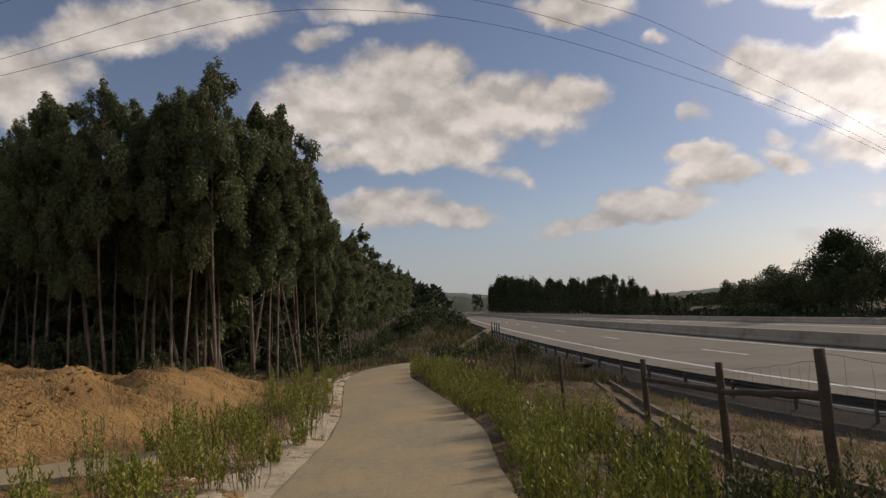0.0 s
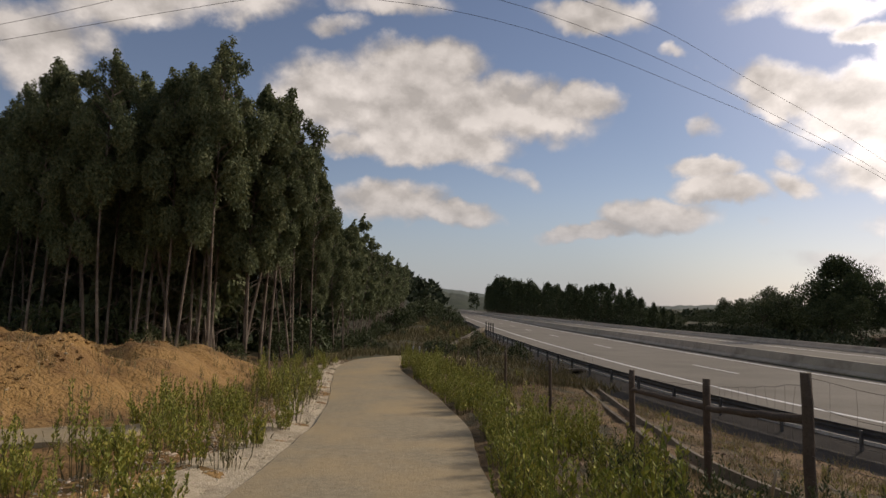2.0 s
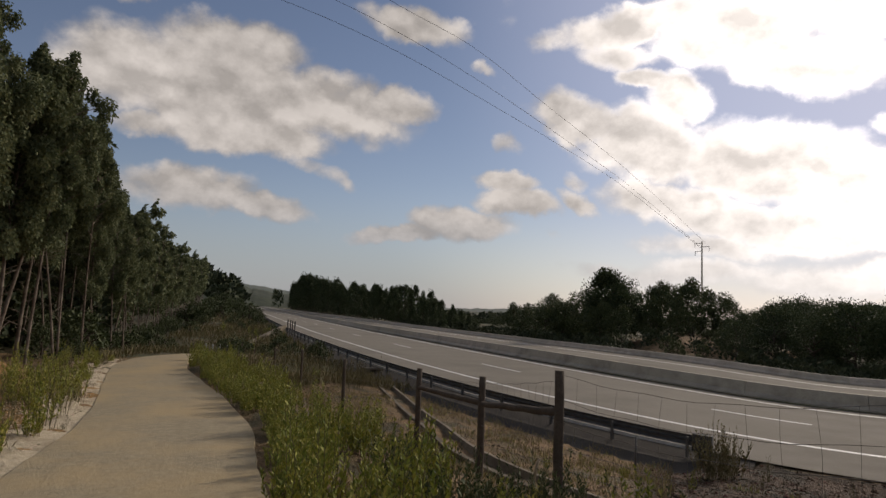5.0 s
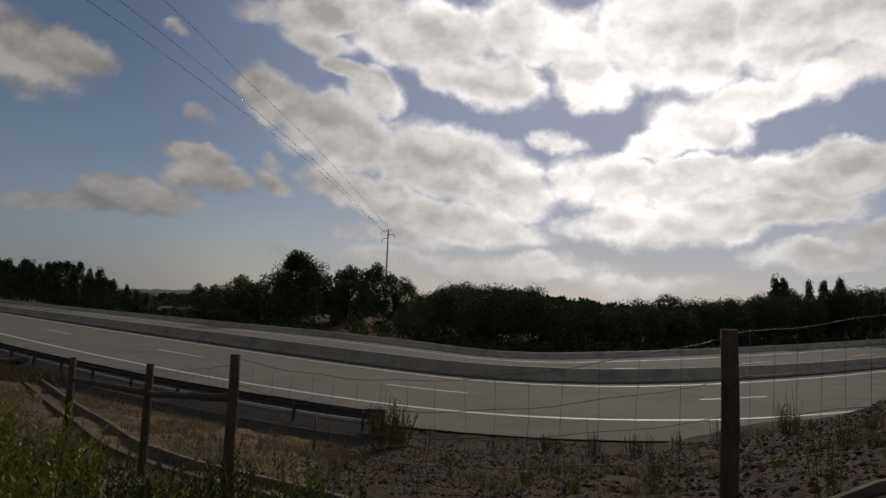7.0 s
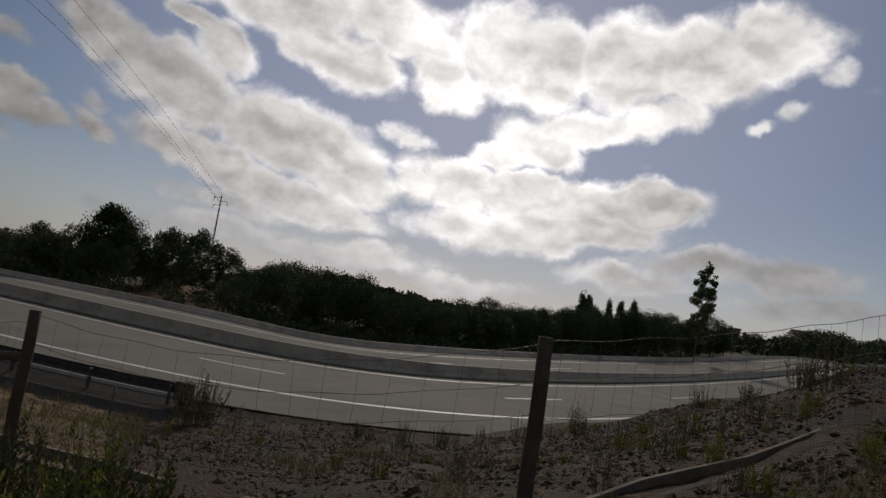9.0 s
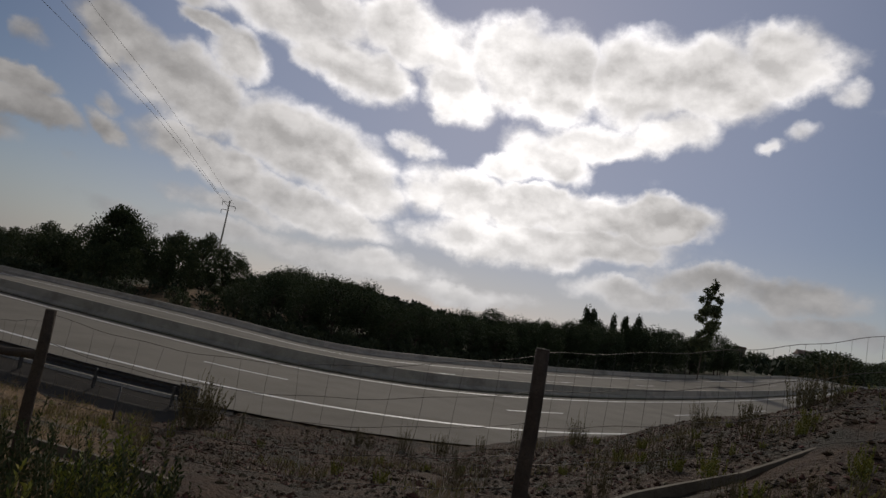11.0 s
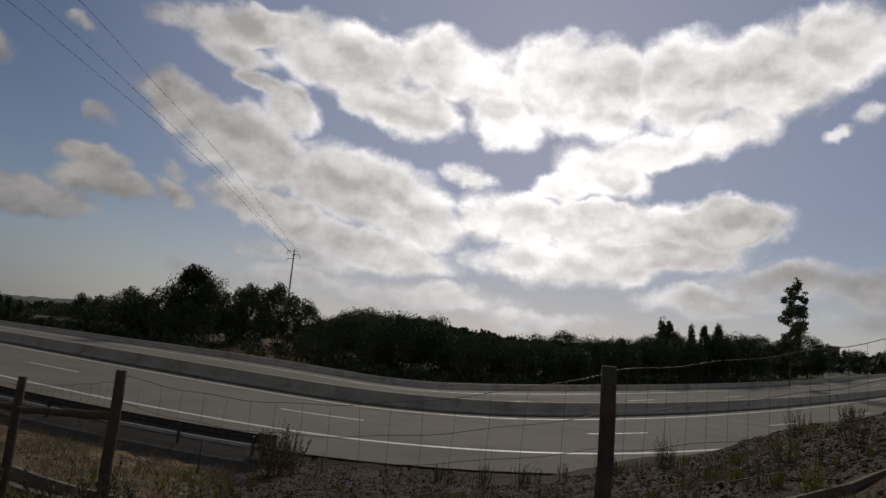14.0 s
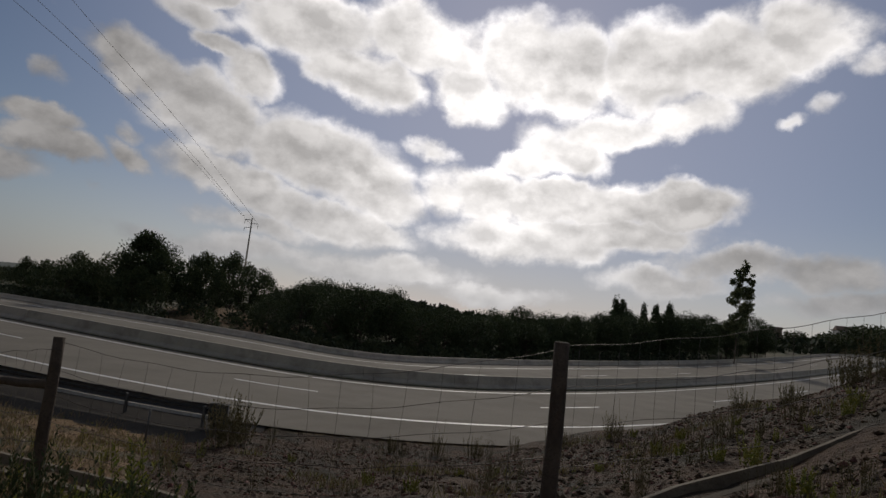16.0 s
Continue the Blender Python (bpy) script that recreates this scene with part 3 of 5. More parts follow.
def ribbon(q0, q1, dz, i0, i1, mat):
    return sweep("ribbon", None, [[at_road(i, q0, dz), at_road(i, q1, dz)] for i in range(i0, i1)], mat, close=False)


# dark strip sloping down from the road's near edge, below the rail
lay("shoulder", sweep("shoulder", None, [[at_road(i, -4.3, -0.31), at_road(i, -3.4, -0.24), at_road(i, -2.74, -0.03)] for i in range(0, index_near(14.9, 8.8))], M_DSTRIP, close=False), "dark strip under the guard rail", "road shoulder")
lay("road", ribbon(-2.75, 21.3, 0.0, 0, NI, M_ASPH), "pale grey asphalt of a two-way motorway", "road")
LINE_Q = {"near_edge_line": 0.0, "near_inner_line": 7.5, "far_inner_line": 10.6, "far_edge_line": 18.2}
for nm, q in LINE_Q.items():
    lay(nm, ribbon(q - 0.1, q + 0.1, 0.006, 0, NI, M_PAINT), "solid white painted road line", "road marking")


def arc_at(az, q):
    """Arc length at which a line along the motorway is seen at that azimuth."""
    i = [k for k in range(NI) if EL[k, 1] < 300 and EL[k, 0] < 120]
    p = [at_plan(k, q) for k in i]
    a = np.unwrap([math.atan2(v.x, v.y) for v in p])
    return float(np.interp(radians(az), a, ARC[i]))


S_NEAR = arc_at(51.7, 3.75)
PERIOD, STROKE = arc_at(85.3, 3.75) - S_NEAR, arc_at(60.7, 3.75) - S_NEAR
# broken lane lines
for lane_q in (3.75, 14.4):
    for k in range(-14, 7):
        s0 = S_NEAR + k * PERIOD
        st = [[at_arc(s0 + STROKE * u / 5, lane_q - 0.075, 0.006), at_arc(s0 + STROKE * u / 5, lane_q + 0.075, 0.006)] for u in range(6)]
        lay("lane_stroke", sweep("stroke", None, st, M_PAINT, close=False), "short white broken lane line stroke", "road marking", group="lane strokes")

MEDIAN = [(8.75, -0.05), (8.75, 0.07), (8.92, 0.22), (9.02, 0.66), (9.05, 0.68), (9.21, 0.68), (9.24, 0.66), (9.34, 0.22), (9.5, 0.07), (9.5, -0.05)]
FARWALL = [(20.3, -0.05), (20.3, 0.07), (20.45, 0.2), (20.55, 0.44), (20.58, 0.46), (20.74, 0.46), (20.8, 0.43), (20.9, -0.05)]
for nm, section, lab in (("median_barrier", MEDIAN, "long grey concrete motorway median barrier"), ("roadside_barrier", FARWALL, "long grey concrete barrier at the far roadside")):
    root = lay(nm, None, lab, "barrier", kind="structure")
    s_from, s_to, piece = S_NEAR - 96, S_NEAR + 60, 6.0
    for k in range(int((s_to - s_from) / piece)):
        a, b = s_from + k * piece + 0.012, s_from + (k + 1) * piece - 0.012
        wob = random.uniform(-0.008, 0.008)
        st = [[at_arc(a + (b - a) * u / 4, q + wob, h) for q, h in section] for u in range(5)]
        part("barrier_segment", sweep("segment", None, st, M_CONC), root)
    for a, b in ((0, round(along(s_from))), (round(along(s_to)), NI - 1)):
        part("barrier_run", sweep("run", None, [[at_road(i, q, h) for q, h in section] for i in range(a, b + 1)], M_CONC), root)
# dirt strip at the median's foot
lay("gutter_dirt", ribbon(8.35, 8.74, 0.004, 0, NI, M_LITTER), "dark dirt along the foot of the barrier", "dirt")


def track_mesh():
    st = []
    for i, p in enumerate(TRACK_LINE):
        t = (TRACK_LINE[min(i + 1, len(TRACK_LINE) - 1)] - TRACK_LINE[max(0, i - 1)]).normalized()
        nn = Vector((t.y, -t.x, 0)).normalized()
        l, r = (0.07 * noise.noise(Vector((i * 0.21, s, 0))) + 0.03 * noise.noise(Vector((i * 0.9, s, 3))) for s in (0.0, 5.0))
        wide = 0.5 * math.exp(-((p.y - 28) / 2.5) ** 2)
        st.append([p - nn * (TRACK_HALF + l) + Vector((0, 0, -0.09)), p - nn * (TRACK_HALF + l - 0.03), p - nn * 0.6 + Vector((0, 0, 0.012)), p + nn * 0.6 + Vector((0, 0, 0.012)), p + nn * (TRACK_HALF + r + wide - 0.03), p + nn * (TRACK_HALF + r + wide) + Vector((0, 0, -0.09))])
    me = sweep("track", None, [[out3(v) for v in row] for row in st], M_TRACK, close=False)
    return me


lay("track", track_mesh(), "sandy worn asphalt track with ragged edges", "track")


def gravel_mesh():
    """A ragged strip of gravel beside the track, following the ground."""
    st = []
    for i, p in enumerate(TRACK_LINE):
        if not -6 < p.y < 22:
            continue
        t = (TRACK_LINE[min(i + 1, len(TRACK_LINE) - 1)] - TRACK_LINE[i - 1]).normalized()
        nn = Vector((-t.y, t.x, 0)).normalized()
        wide = 0.85 + 0.35 * noise.noise(Vector((i * 0.13, 2, 0))) + 0.16 * noise.noise(Vector((i * 0.6, 7, 0))) + 0.1 * noise.noise(Vector((i * 1.7, 1, 4)))
        row = []
        for u, h in ((-0.06, -0.02), (0.3, 0.012), (0.7, 0.012), (0.9, 0.0), (1.0, -0.06)):
            q = p + nn * (TRACK_HALF - 0.02 + wide * u)
            row.append(out3((q.x, q.y, max(land(q.x, q.y) + h, p.z - 0.03) if u < 0.5 else land(q.x, q.y) + h)))
        st.append(row)
    return sweep("gravel_strip", None, st, M_GRAVEL, close=False)


lay("gravel_strip", gravel_mesh(), "pale crushed limestone strip along the track", "gravel")
# ---- guard rail, fence, drain ----
def tube(name, pts, r0, r1, mat, sides=6):
    """A round tapering rod through points."""
    pts = [Vector(p) for p in pts]
    st = []
    for i, p in enumerate(pts):
        t = (pts[min(i + 1, len(pts) - 1)] - pts[max(i - 1, 0)]).normalized()
        u = t.orthogonal().normalized() if abs(t.z) > 0.9 else t.cross(Vector((0.13, 0.27, 1))).normalized()
        v = t.cross(u)
        r = r0 + (r1 - r0) * i / max(1, len(pts) - 1)
        st.append([p + (u * math.cos(2 * math.pi * k / sides) + v * math.sin(2 * math.pi * k / sides)) * r for k in range(sides)])
    # keep the ring from twisting
    for i in range(1, len(st)):
        best = min(range(sides), key=lambda o: sum((st[i][(k + o) % sides] - st[i - 1][k]).length for k in range(sides)))
        st[i] = [st[i][(k + best) % sides] for k in range(sides)]
    me = sweep(name, None, st, mat)
    me.shade_smooth()
    return me


def box_mesh(name, lo, hi, mat, bevel=0.01):
    bm = bmesh.new()
    bmesh.ops.create_cube(bm, size=1)
    for v in bm.verts:
        v.co = Vector([lo[k] + (hi[k] - lo[k]) * (v.co[k] + 0.5) for k in range(3)])
    if bevel:
        bmesh.ops.bevel(bm, geom=bm.edges, offset=bevel, segments=1, affect="EDGES")
    me = bpy.data.meshes.new(name)
    bm.to_mesh(me)
    bm.free()
    me.materials.append(mat)
    return me


RAIL_Q = -3.05
RAIL_END = ARC[index_near(14.35, 10.0)]
rail = lay("guard_rail", None, "long galvanised steel guard rail beside the motorway", "guard rail", kind="thing")
W = [(0.0, 0.44), (0.03, 0.46), (0.075, 0.51), (0.075, 0.55), (0.02, 0.585), (0.075, 0.62), (0.075, 0.66), (0.03, 0.71), (0.0, 0.73), (-0.012, 0.73), (0.015, 0.70), (0.06, 0.655), (0.06, 0.625), (0.005, 0.585), (0.06, 0.545), (0.06, 0.515), (0.015, 0.47), (-0.012, 0.44)]
far_i = index_near(8.5, 240)
end_i = round(along(RAIL_END))
part("beam", sweep("beam", None, [[at_road(i, RAIL_Q + q, h - 0.3) for q, h in W] for i in range(far_i, end_i + 1)], M_STEEL), rail)
# narrow pale strip directly beneath the beam
LOW = [(-0.03, 0.33), (-0.015, 0.33), (-0.015, 0.42), (-0.03, 0.42)]
part("lower_beam", sweep("lower", None, [[at_road(i, RAIL_Q + q, h - 0.3) for q, h in LOW] for i in range(far_i, end_i + 1)], M_PALE), rail, "pale strip right below the beam")
post_me = box_mesh("rail_post", (-0.03, -0.05, -0.7), (0.03, 0.05, 0.68), M_STEEL, 0.006)
for k in range(44):
    s = RAIL_END - 0.35 - k * 2.0
    o = part("rail_post", post_me, rail)
    o.location = at_arc(s, RAIL_Q - 0.09, -0.3)
    ahead = at_arc(s + 0.5, RAIL_Q) - at_arc(s - 0.5, RAIL_Q)
    o.rotation_euler = (0, 0, math.atan2(ahead.y, ahead.x))
part("end_cap", sweep("cap", None, [[at_arc(RAIL_END + a, RAIL_Q + q * w + 0.03, 0.06 + (h - 0.36) * 1.05) for q, h in ((-0.1, 0.33), (0.1, 0.33), (0.12, 0.55), (0.1, 0.76), (-0.1, 0.76), (-0.12, 0.55))] for a, w in ((-0.25, 0.8), (0.0, 1.0), (0.22, 0.75))], M_DARKSTEEL), rail, "dark flared end cap")
part("end_post", box_mesh("endpost", (-0.16, -0.1, -0.8), (0.16, 0.1, 0.4), M_DARKSTEEL, 0.02), rail).location = at_arc(RAIL_END + 0.05, RAIL_Q + 0.02, -0.4)

# fence posts: azimuth, distance, elevation of the top, length
POSTS = {"D": (88.4, 3.45, -1.1, 1.62), "C": (36.6, 5.3, -6.1, 1.55), "B": (27.9, 7.3, -7.2, 1.5), "A": (20.7, 9.3, -6.6, 1.5), "Z": (12.2, 12.4, -5.85, 1.4),
         "Y": (7.4, 17.5, -4.9, 1.35), "X": (4.4, 24, -4.75, 1.3), "W": (2.2, 27, -5.0, 1.2), "V": (0.5, 30, -5.05, 1.2), "E": (123, 4.6, 7.5, 1.8), "F": (140, 8.5, 6.5, 1.8)}
TOPS = {}


def fence_post(key):
    az, d, el, h = POSTS[key]
    top = Vector((d * math.sin(radians(az)), d * math.cos(radians(az)), 1.6 + d * math.tan(radians(el))))
    foot_z = min(top.z - h, land(top.x, top.y) - 0.15)
    top = out3(top)
    r = 0.053 if key in "DCBA" else 0.042
    base = Vector((top.x, top.y, foot_z))
    root = tagged(new("fence_post"), "weathered round wooden fence post set in the verge", "fence post", group="fence posts")
    n = 6
    pts = [base.lerp(top, k / n) + Vector((noise.noise(base + Vector((k, 0, 0))) * 0.012, noise.noise(base + Vector((0, k, 0))) * 0.012, 0)) for k in range(n + 1)]
    part("shaft", tube("shaft", pts, r * 1.06, r * 0.94, M_WOOD, 12), root)
    part("top_face", tube("topface", [pts[-1], pts[-1] + Vector((0, 0, 0.006))], r * 0.92, r * 0.85, M_CUT, 12), root, "pale sawn top")
    TOPS[key] = top


for key in POSTS:
    fence_post(key)


def log_rail(a, b, da, db):
    p, q = TOPS[a] + Vector((0, 0, -da)), TOPS[b] + Vector((0, 0, -db))
    pts = [p.lerp(q, k / 8) + Vector((0, 0, 0.02 * noise.noise(p + Vector((k * 0.7, 0, 0))))) for k in range(9)]
    lay("fence_log", tube("log", pts, 0.045, 0.04, M_WOOD, 10), "round wooden brace log between two fence posts", "fence rail", kind="thing", group="fence logs")


log_rail("C", "B", 0.42, 0.40)
log_rail("B", "A", 0.38, 0.36)


def fence_bay(a, b, drops, sag, stays, droop_to=0.0):
    """Wire netting between two posts: long wires with sag, and upright stays."""
    A, B = TOPS[a], TOPS[b]
    root = tagged(new("wire_netting"), "thin sagging rusty wire netting between wooden posts", "wire fence", group="wire netting bays")
    root.location = A

    def at(u, drop):
        p = A.lerp(B, u)
        return p + Vector((0, 0, -drop - sag * 4 * u * (1 - u) * (1.0 - 0.25 * drop))) + Vector((0.02 * math.sin(9 * u + drop * 5), 0.02 * math.cos(7 * u), 0.008 * math.sin(31 * u + drop * 3)))

    for d in drops:
        o = part("line_wire", tube("wire", [at(k / 24, d) - A for k in range(25)], 0.0024, 0.0024, M_WIRE, 4), root)
    for k in range(1, stays):
        u = k / stays
        part("stay_wire", tube("stay", [at(u, drops[0] + (drops[-1] - drops[0]) * j / 5) - A + Vector((0.012 * math.sin(k * 3.1 + j), 0, 0)) for j in range(6)], 0.0013, 0.0013, M_WIRE, 4), root)


fence_bay("C", "D", (0.04, 0.30, 0.52, 0.74, 0.96), 0.24, 17)
fence_bay("D", "E", (0.03, 0.3, 0.55, 0.8), 0.05, 22)
fence_bay("E", "F", (0.03, 0.3, 0.55, 0.8), 0.05, 20)
fence_bay("B", "C", (0.1, 0.7, 0.95), 0.02, 12)
fence_bay("A", "B", (0.1, 0.7, 0.95), 0.02, 12)
fence_bay("Z", "A", (0.1, 0.4, 0.7, 0.95), 0.03, 14)
fence_bay("Y", "Z", (0.1, 0.4, 0.7, 0.95), 0.03, 14)
fence_bay("X", "Y", (0.1, 0.4, 0.8), 0.03, 10)

# concrete drain channel beside the fence, rising to the side
DRAIN = [(6.75, 24.6), (5.85, 18), (5.3, 14.4), (4.95, 11.8), (4.65, 9.9), (4.6, 8.2), (4.75, 6.3), (4.65, 4.8), (4.4, 3.2), (4.35, 1.2), (4.7, -0.2), (5.35, -1.1), (5.75, -2.2), (6.0, -3.0), (6.3, -3.9), (6.6, -4.9), (6.8, -6.5)]
pts = spline([(x, y, 0) for x, y in DRAIN], 0.5)
raw = np.array([land(p.x, p.y) for p in pts])
DRAIN_XY = np.array([(p.x, p.y) for p in pts])
plan_y = [p.y for p in pts]
pts = [out3(p) for p in pts]
bed = [float(raw[max(0, i - 4):i + 5].mean()) for i in range(len(pts))]
st = []
for i, p in enumerate(pts):
    t = (pts[min(i + 1, len(pts) - 1)] - pts[max(i - 1, 0)]).normalized()
    nn = Vector((t.y, -t.x, 0))
    z = bed[i] + float(np.interp(plan_y[i], [-6, -3.5, -1, 1, 5, 9], [0.02, -0.01, -0.07, -0.06, 0.03, 0.11]))
    wide = float(np.interp(plan_y[i], [-3, 1, 6], [0.75, 0.9, 1.2]))
    st.append([p + nn * a * wide + Vector((0, 0, z + h)) for a, h in ((-0.29, -0.3), (-0.28, 0.0), (-0.2, 0.01), (-0.12, -0.2), (0.12, -0.2), (0.2, 0.01), (0.28, 0.0), (0.29, -0.3))])
drain = tagged(new("drain_channel"), "open concrete drain channel with pale worn rims", "drain", kind="thing")
step = 3
for a in range(0, len(st) - 1, step):
    seg = [list(q) for q in st[a:a + step + 1]]
    if len(seg) > 1:
        part("channel_piece", sweep("piece", None, seg, M_DRAIN), drain)
hp = Vector((*DRAIN[0], 0))
hz = land(hp.x, hp.y) + 0.18
inlet = tagged(new("drain_inlet"), "small concrete drain inlet with a dark mouth", "drain inlet")
inlet.location, inlet.rotation_euler = out3((hp.x, hp.y, hz)), (0, 0, 0.3)
part("mouth", box_mesh("mouth", (-0.3, 0.3, -0.22), (0.3, 0.5, 0.22), M_DARK, 0), inlet, "dark mouth")
part("lintel", box_mesh("lintel", (-0.5, -0.1, 0.2), (0.5, 0.5, 0.3), M_DRAIN), inlet)
for x in (-0.5, 0.32):
    part("cheek", box_mesh("cheek", (x, -0.1, -0.3), (x + 0.18, 0.5, 0.2), M_DRAIN), inlet)

# wing wall and chute on the embankment
def slab_between(name, a, b, th, hgt, mat, label, cat):
    a, b = out3(a), out3(b)
    t = (b - a).normalized()
    nn = Vector((t.y, -t.x, 0)).normalized() * th / 2
    up = Vector((0, 0, hgt))
    n = 10
    st = [[a.lerp(b, k / n) - nn, a.lerp(b, k / n) + nn, a.lerp(b, k / n) + nn + up, a.lerp(b, k / n) - nn + up] for k in range(n + 1)]
    return lay(name, sweep(name, None, st, mat), label, cat, kind="thing")


slab_between("wing_wall", (5.2, 58.0, -2.4), (0.15, 36.5, -3.3), 0.4, 1.75, M_DRAIN, "sloping grey concrete wing wall on the embankment", "retaining wall")
slab_between("drain_chute", (-1.6, 62.0, -2.4), (-2.1, 37.5, -2.75), 0.6, 0.6, M_DRAIN, "pale concrete drain chute running down a slope", "drain chute")
pk = box_mesh("picket", (-0.05, -0.04, -0.3), (0.05, 0.04, 0.75), M_PALE, 0.01)
for k in range(5):
    o = lay("marker_picket", pk, "short pale marker picket beside the track", "marker post", kind="thing", group="marker pickets")
    x, y = 0.05 - 0.42 * k, 31.5 + 0.35 * k
    o.location = out3((x, y, land(x, y)))
for k in range(4):
    o = lay("bridge_baluster", box_mesh("baluster", (-0.06, -0.06, -0.4), (0.06, 0.06, 1.25), M_DARKSTEEL, 0.01), "dark steel baluster at the motorway edge", "baluster", kind="thing", group="bridge balusters")
    o.location = at_arc(ARC[index_near(8.5, 61 - 2.2 * k)], -2.6)
# a stake and a delineator by the drain, a marker post behind the rail
for (az, d, h, tilt, mat, nm, lab) in ((33.6, 8.4, 0.42, 0.12, M_STRAWWOOD, "stake", "short pale wooden stake stuck in the verge"), (44.3, 12.6, 0.8, 0.02, M_STEEL, "marker_post", "thin grey marker post behind the guard rail")):
    x, y = d * math.sin(radians(az)), d * math.cos(radians(az))
    z = land(x, y)
    x, y = (float(v) for v in out(x, y))
    lay(nm, tube(nm, [(x, y, z - 0.15), (x + tilt * 0.5, y, z + h * 0.5), (x + tilt, y, z + h)], 0.028, 0.024, mat, 8), lab, "post", kind="thing")
# slab beside the clay bank
sl = []
for k in range(14):
    u = k / 13
    p = Vector((-3.95 - 5.6 * u, 6.45 - 2.6 * u, 0))
    nn = Vector((-0.42, 1, 0)).normalized() * 0.42
    z = max(land(p.x, p.y), land(p.x + nn.x, p.y + nn.y), land(p.x - nn.x, p.y - nn.y)) + 0.025
    sl.append([p - nn + Vector((0, 0, z - 0.25)), p + nn + Vector((0, 0, z - 0.25)), p + nn + Vector((0, 0, z)), p - nn + Vector((0, 0, z))])
lay("concrete_slab", sweep("slab", None, [[out3(v) for v in row] for row in sl], M_TRACK), "narrow sandy concrete slab path at the foot of the clay bank", "slab path", kind="thing")

# ---- power line ----
PYLON = Vector((110 * math.sin(radians(50.7)), 110 * math.cos(radians(50.7)), 0))
pyl = tagged(new("power_pole"), "tall slim grey power pole with short cross arms", "power pole")
pyl.location = out3((PYLON.x, PYLON.y, land(PYLON.x, PYLON.y)))
top_z = 1.6 + 110 * math.tan(radians(8.75)) - pyl.location.z
part("shaft", tube("pole", [(0, 0, -0.5), (0, 0, top_z * 0.5), (0, 0, top_z)], 0.26, 0.13, M_CONC, 8), pyl)
ax = Vector((math.cos(radians(40)), -math.sin(radians(40)), 0))
for dz, l0, l1 in ((-0.5, -1.4, 0.2), (-1.2, -0.2, 1.4), (-2.2, -1.3, 0.2)):
    arm = part("cross_arm", tube("arm", [ax * l0 + Vector((0, 0, top_z + dz)), ax * l1 + Vector((0, 0, top_z + dz + 0.1))], 0.06, 0.06, M_DARKSTEEL, 6), pyl)
    e = ax * (l0 if abs(l0) > l1 else l1) + Vector((0, 0, top_z + dz))
    part("insulator", tube("insulator", [e, e - Vector((0, 0, 0.45)), e - Vector((0, 0, 0.9))], 0.06, 0.045, M_DARKSTEEL, 6), pyl)
# three cables: azimuth, elevation
CABLES = [[(50.4, 8.2), (42, 15.2), (34.0, 20.2), (28.7, 23.0), (16, 28.6), (3.5, 31.9), (-8, 33.0), (-17.4, 32.7), (-31, 29.3), (-43.1, 24.9), (-60, 17)],
          [(50.7, 8.0), (43, 15.0), (37.2, 19.2), (23.4, 27.3), (10, 32.4), (-3.4, 34.8), (-14, 35.4), (-25.4, 33.2), (-43.2, 26.3), (-60, 18)],
          [(51.2, 8.4), (44, 15.6), (39.8, 19.2), (34.1, 23.4), (25, 29.4), (15.7, 33.0), (0, 38), (-20, 39), (-45, 30), (-62, 20)]]
FOOT = Vector((math.sin(radians(-9)), math.cos(radians(-9)), 0))
reach = PYLON.dot(FOOT)
for c in CABLES:
    p3 = []
    for az, el in c:
        d = reach / max(0.3, math.cos(radians(az + 9)))
        p3.append((d * math.sin(radians(az)), d * math.cos(radians(az)), 1.6 + d * math.tan(radians(el))))
    lay("power_cable", tube("cable", [out3(v) for v in spline(p3, 3.0)], 0.027, 0.027, M_DARKSTEEL, 5), "thin dark overhead power cable", "power cable", kind="thing", group="power cables")
# ---- plants ----
rng = np.random.default_rng(11)


def leaf_mesh(name, centres, dirs, lengths, widths, mat):
    """Many small pointed leaves in one mesh, each a bent pair of triangles pairs."""
    n = len(centres)
    c, d = np.asarray(centres), np.asarray(dirs)
    d = d / np.linalg.norm(d, axis=1)[:, None]
    r = rng.normal(size=(n, 3))
    s = np.cross(d, r)
    s /= np.linalg.norm(s, axis=1)[:, None]
    L, Wd = np.asarray(lengths)[:, None], np.asarray(widths)[:, None]
    v = np.empty((n, 4, 3))
    v[:, 0] = c
    v[:, 1] = c + d * L * 0.45 + s * Wd
    v[:, 2] = c + d * L
    v[:, 3] = c + d * L * 0.45 - s * Wd
    f = (np.arange(n)[:, None] * 4 + np.arange(4)[None])
    me = bpy.data.meshes.new(name)
    me.from_pydata(v.reshape(-1, 3).tolist(), [], f.tolist())
    me.materials.append(mat)
    return me


def join_tubes(name, tubes, mat):
    verts, faces = [], []
    for pts, r0, r1, sides in tubes:
        base = len(verts)
        for i, p in enumerate(pts):
            t = (pts[min(i + 1, len(pts) - 1)] - pts[max(i - 1, 0)]).normalized()
            u = t.cross(Vector((0.3, 1, 0.1))).normalized()
            w = t.cross(u)
            r = r0 + (r1 - r0) * i / (len(pts) - 1)
            verts += [p + (u * math.cos(6.2832 * k / sides) + w * math.sin(6.2832 * k / sides)) * r for k in range(sides)]
        for i in range(len(pts) - 1):
            for k in range(sides):
                a, b = base + i * sides + k, base + i * sides + (k + 1) % sides
                faces.append((a, b, b + sides, a + sides))
    return mesh_of(name, verts, faces, mat, True)


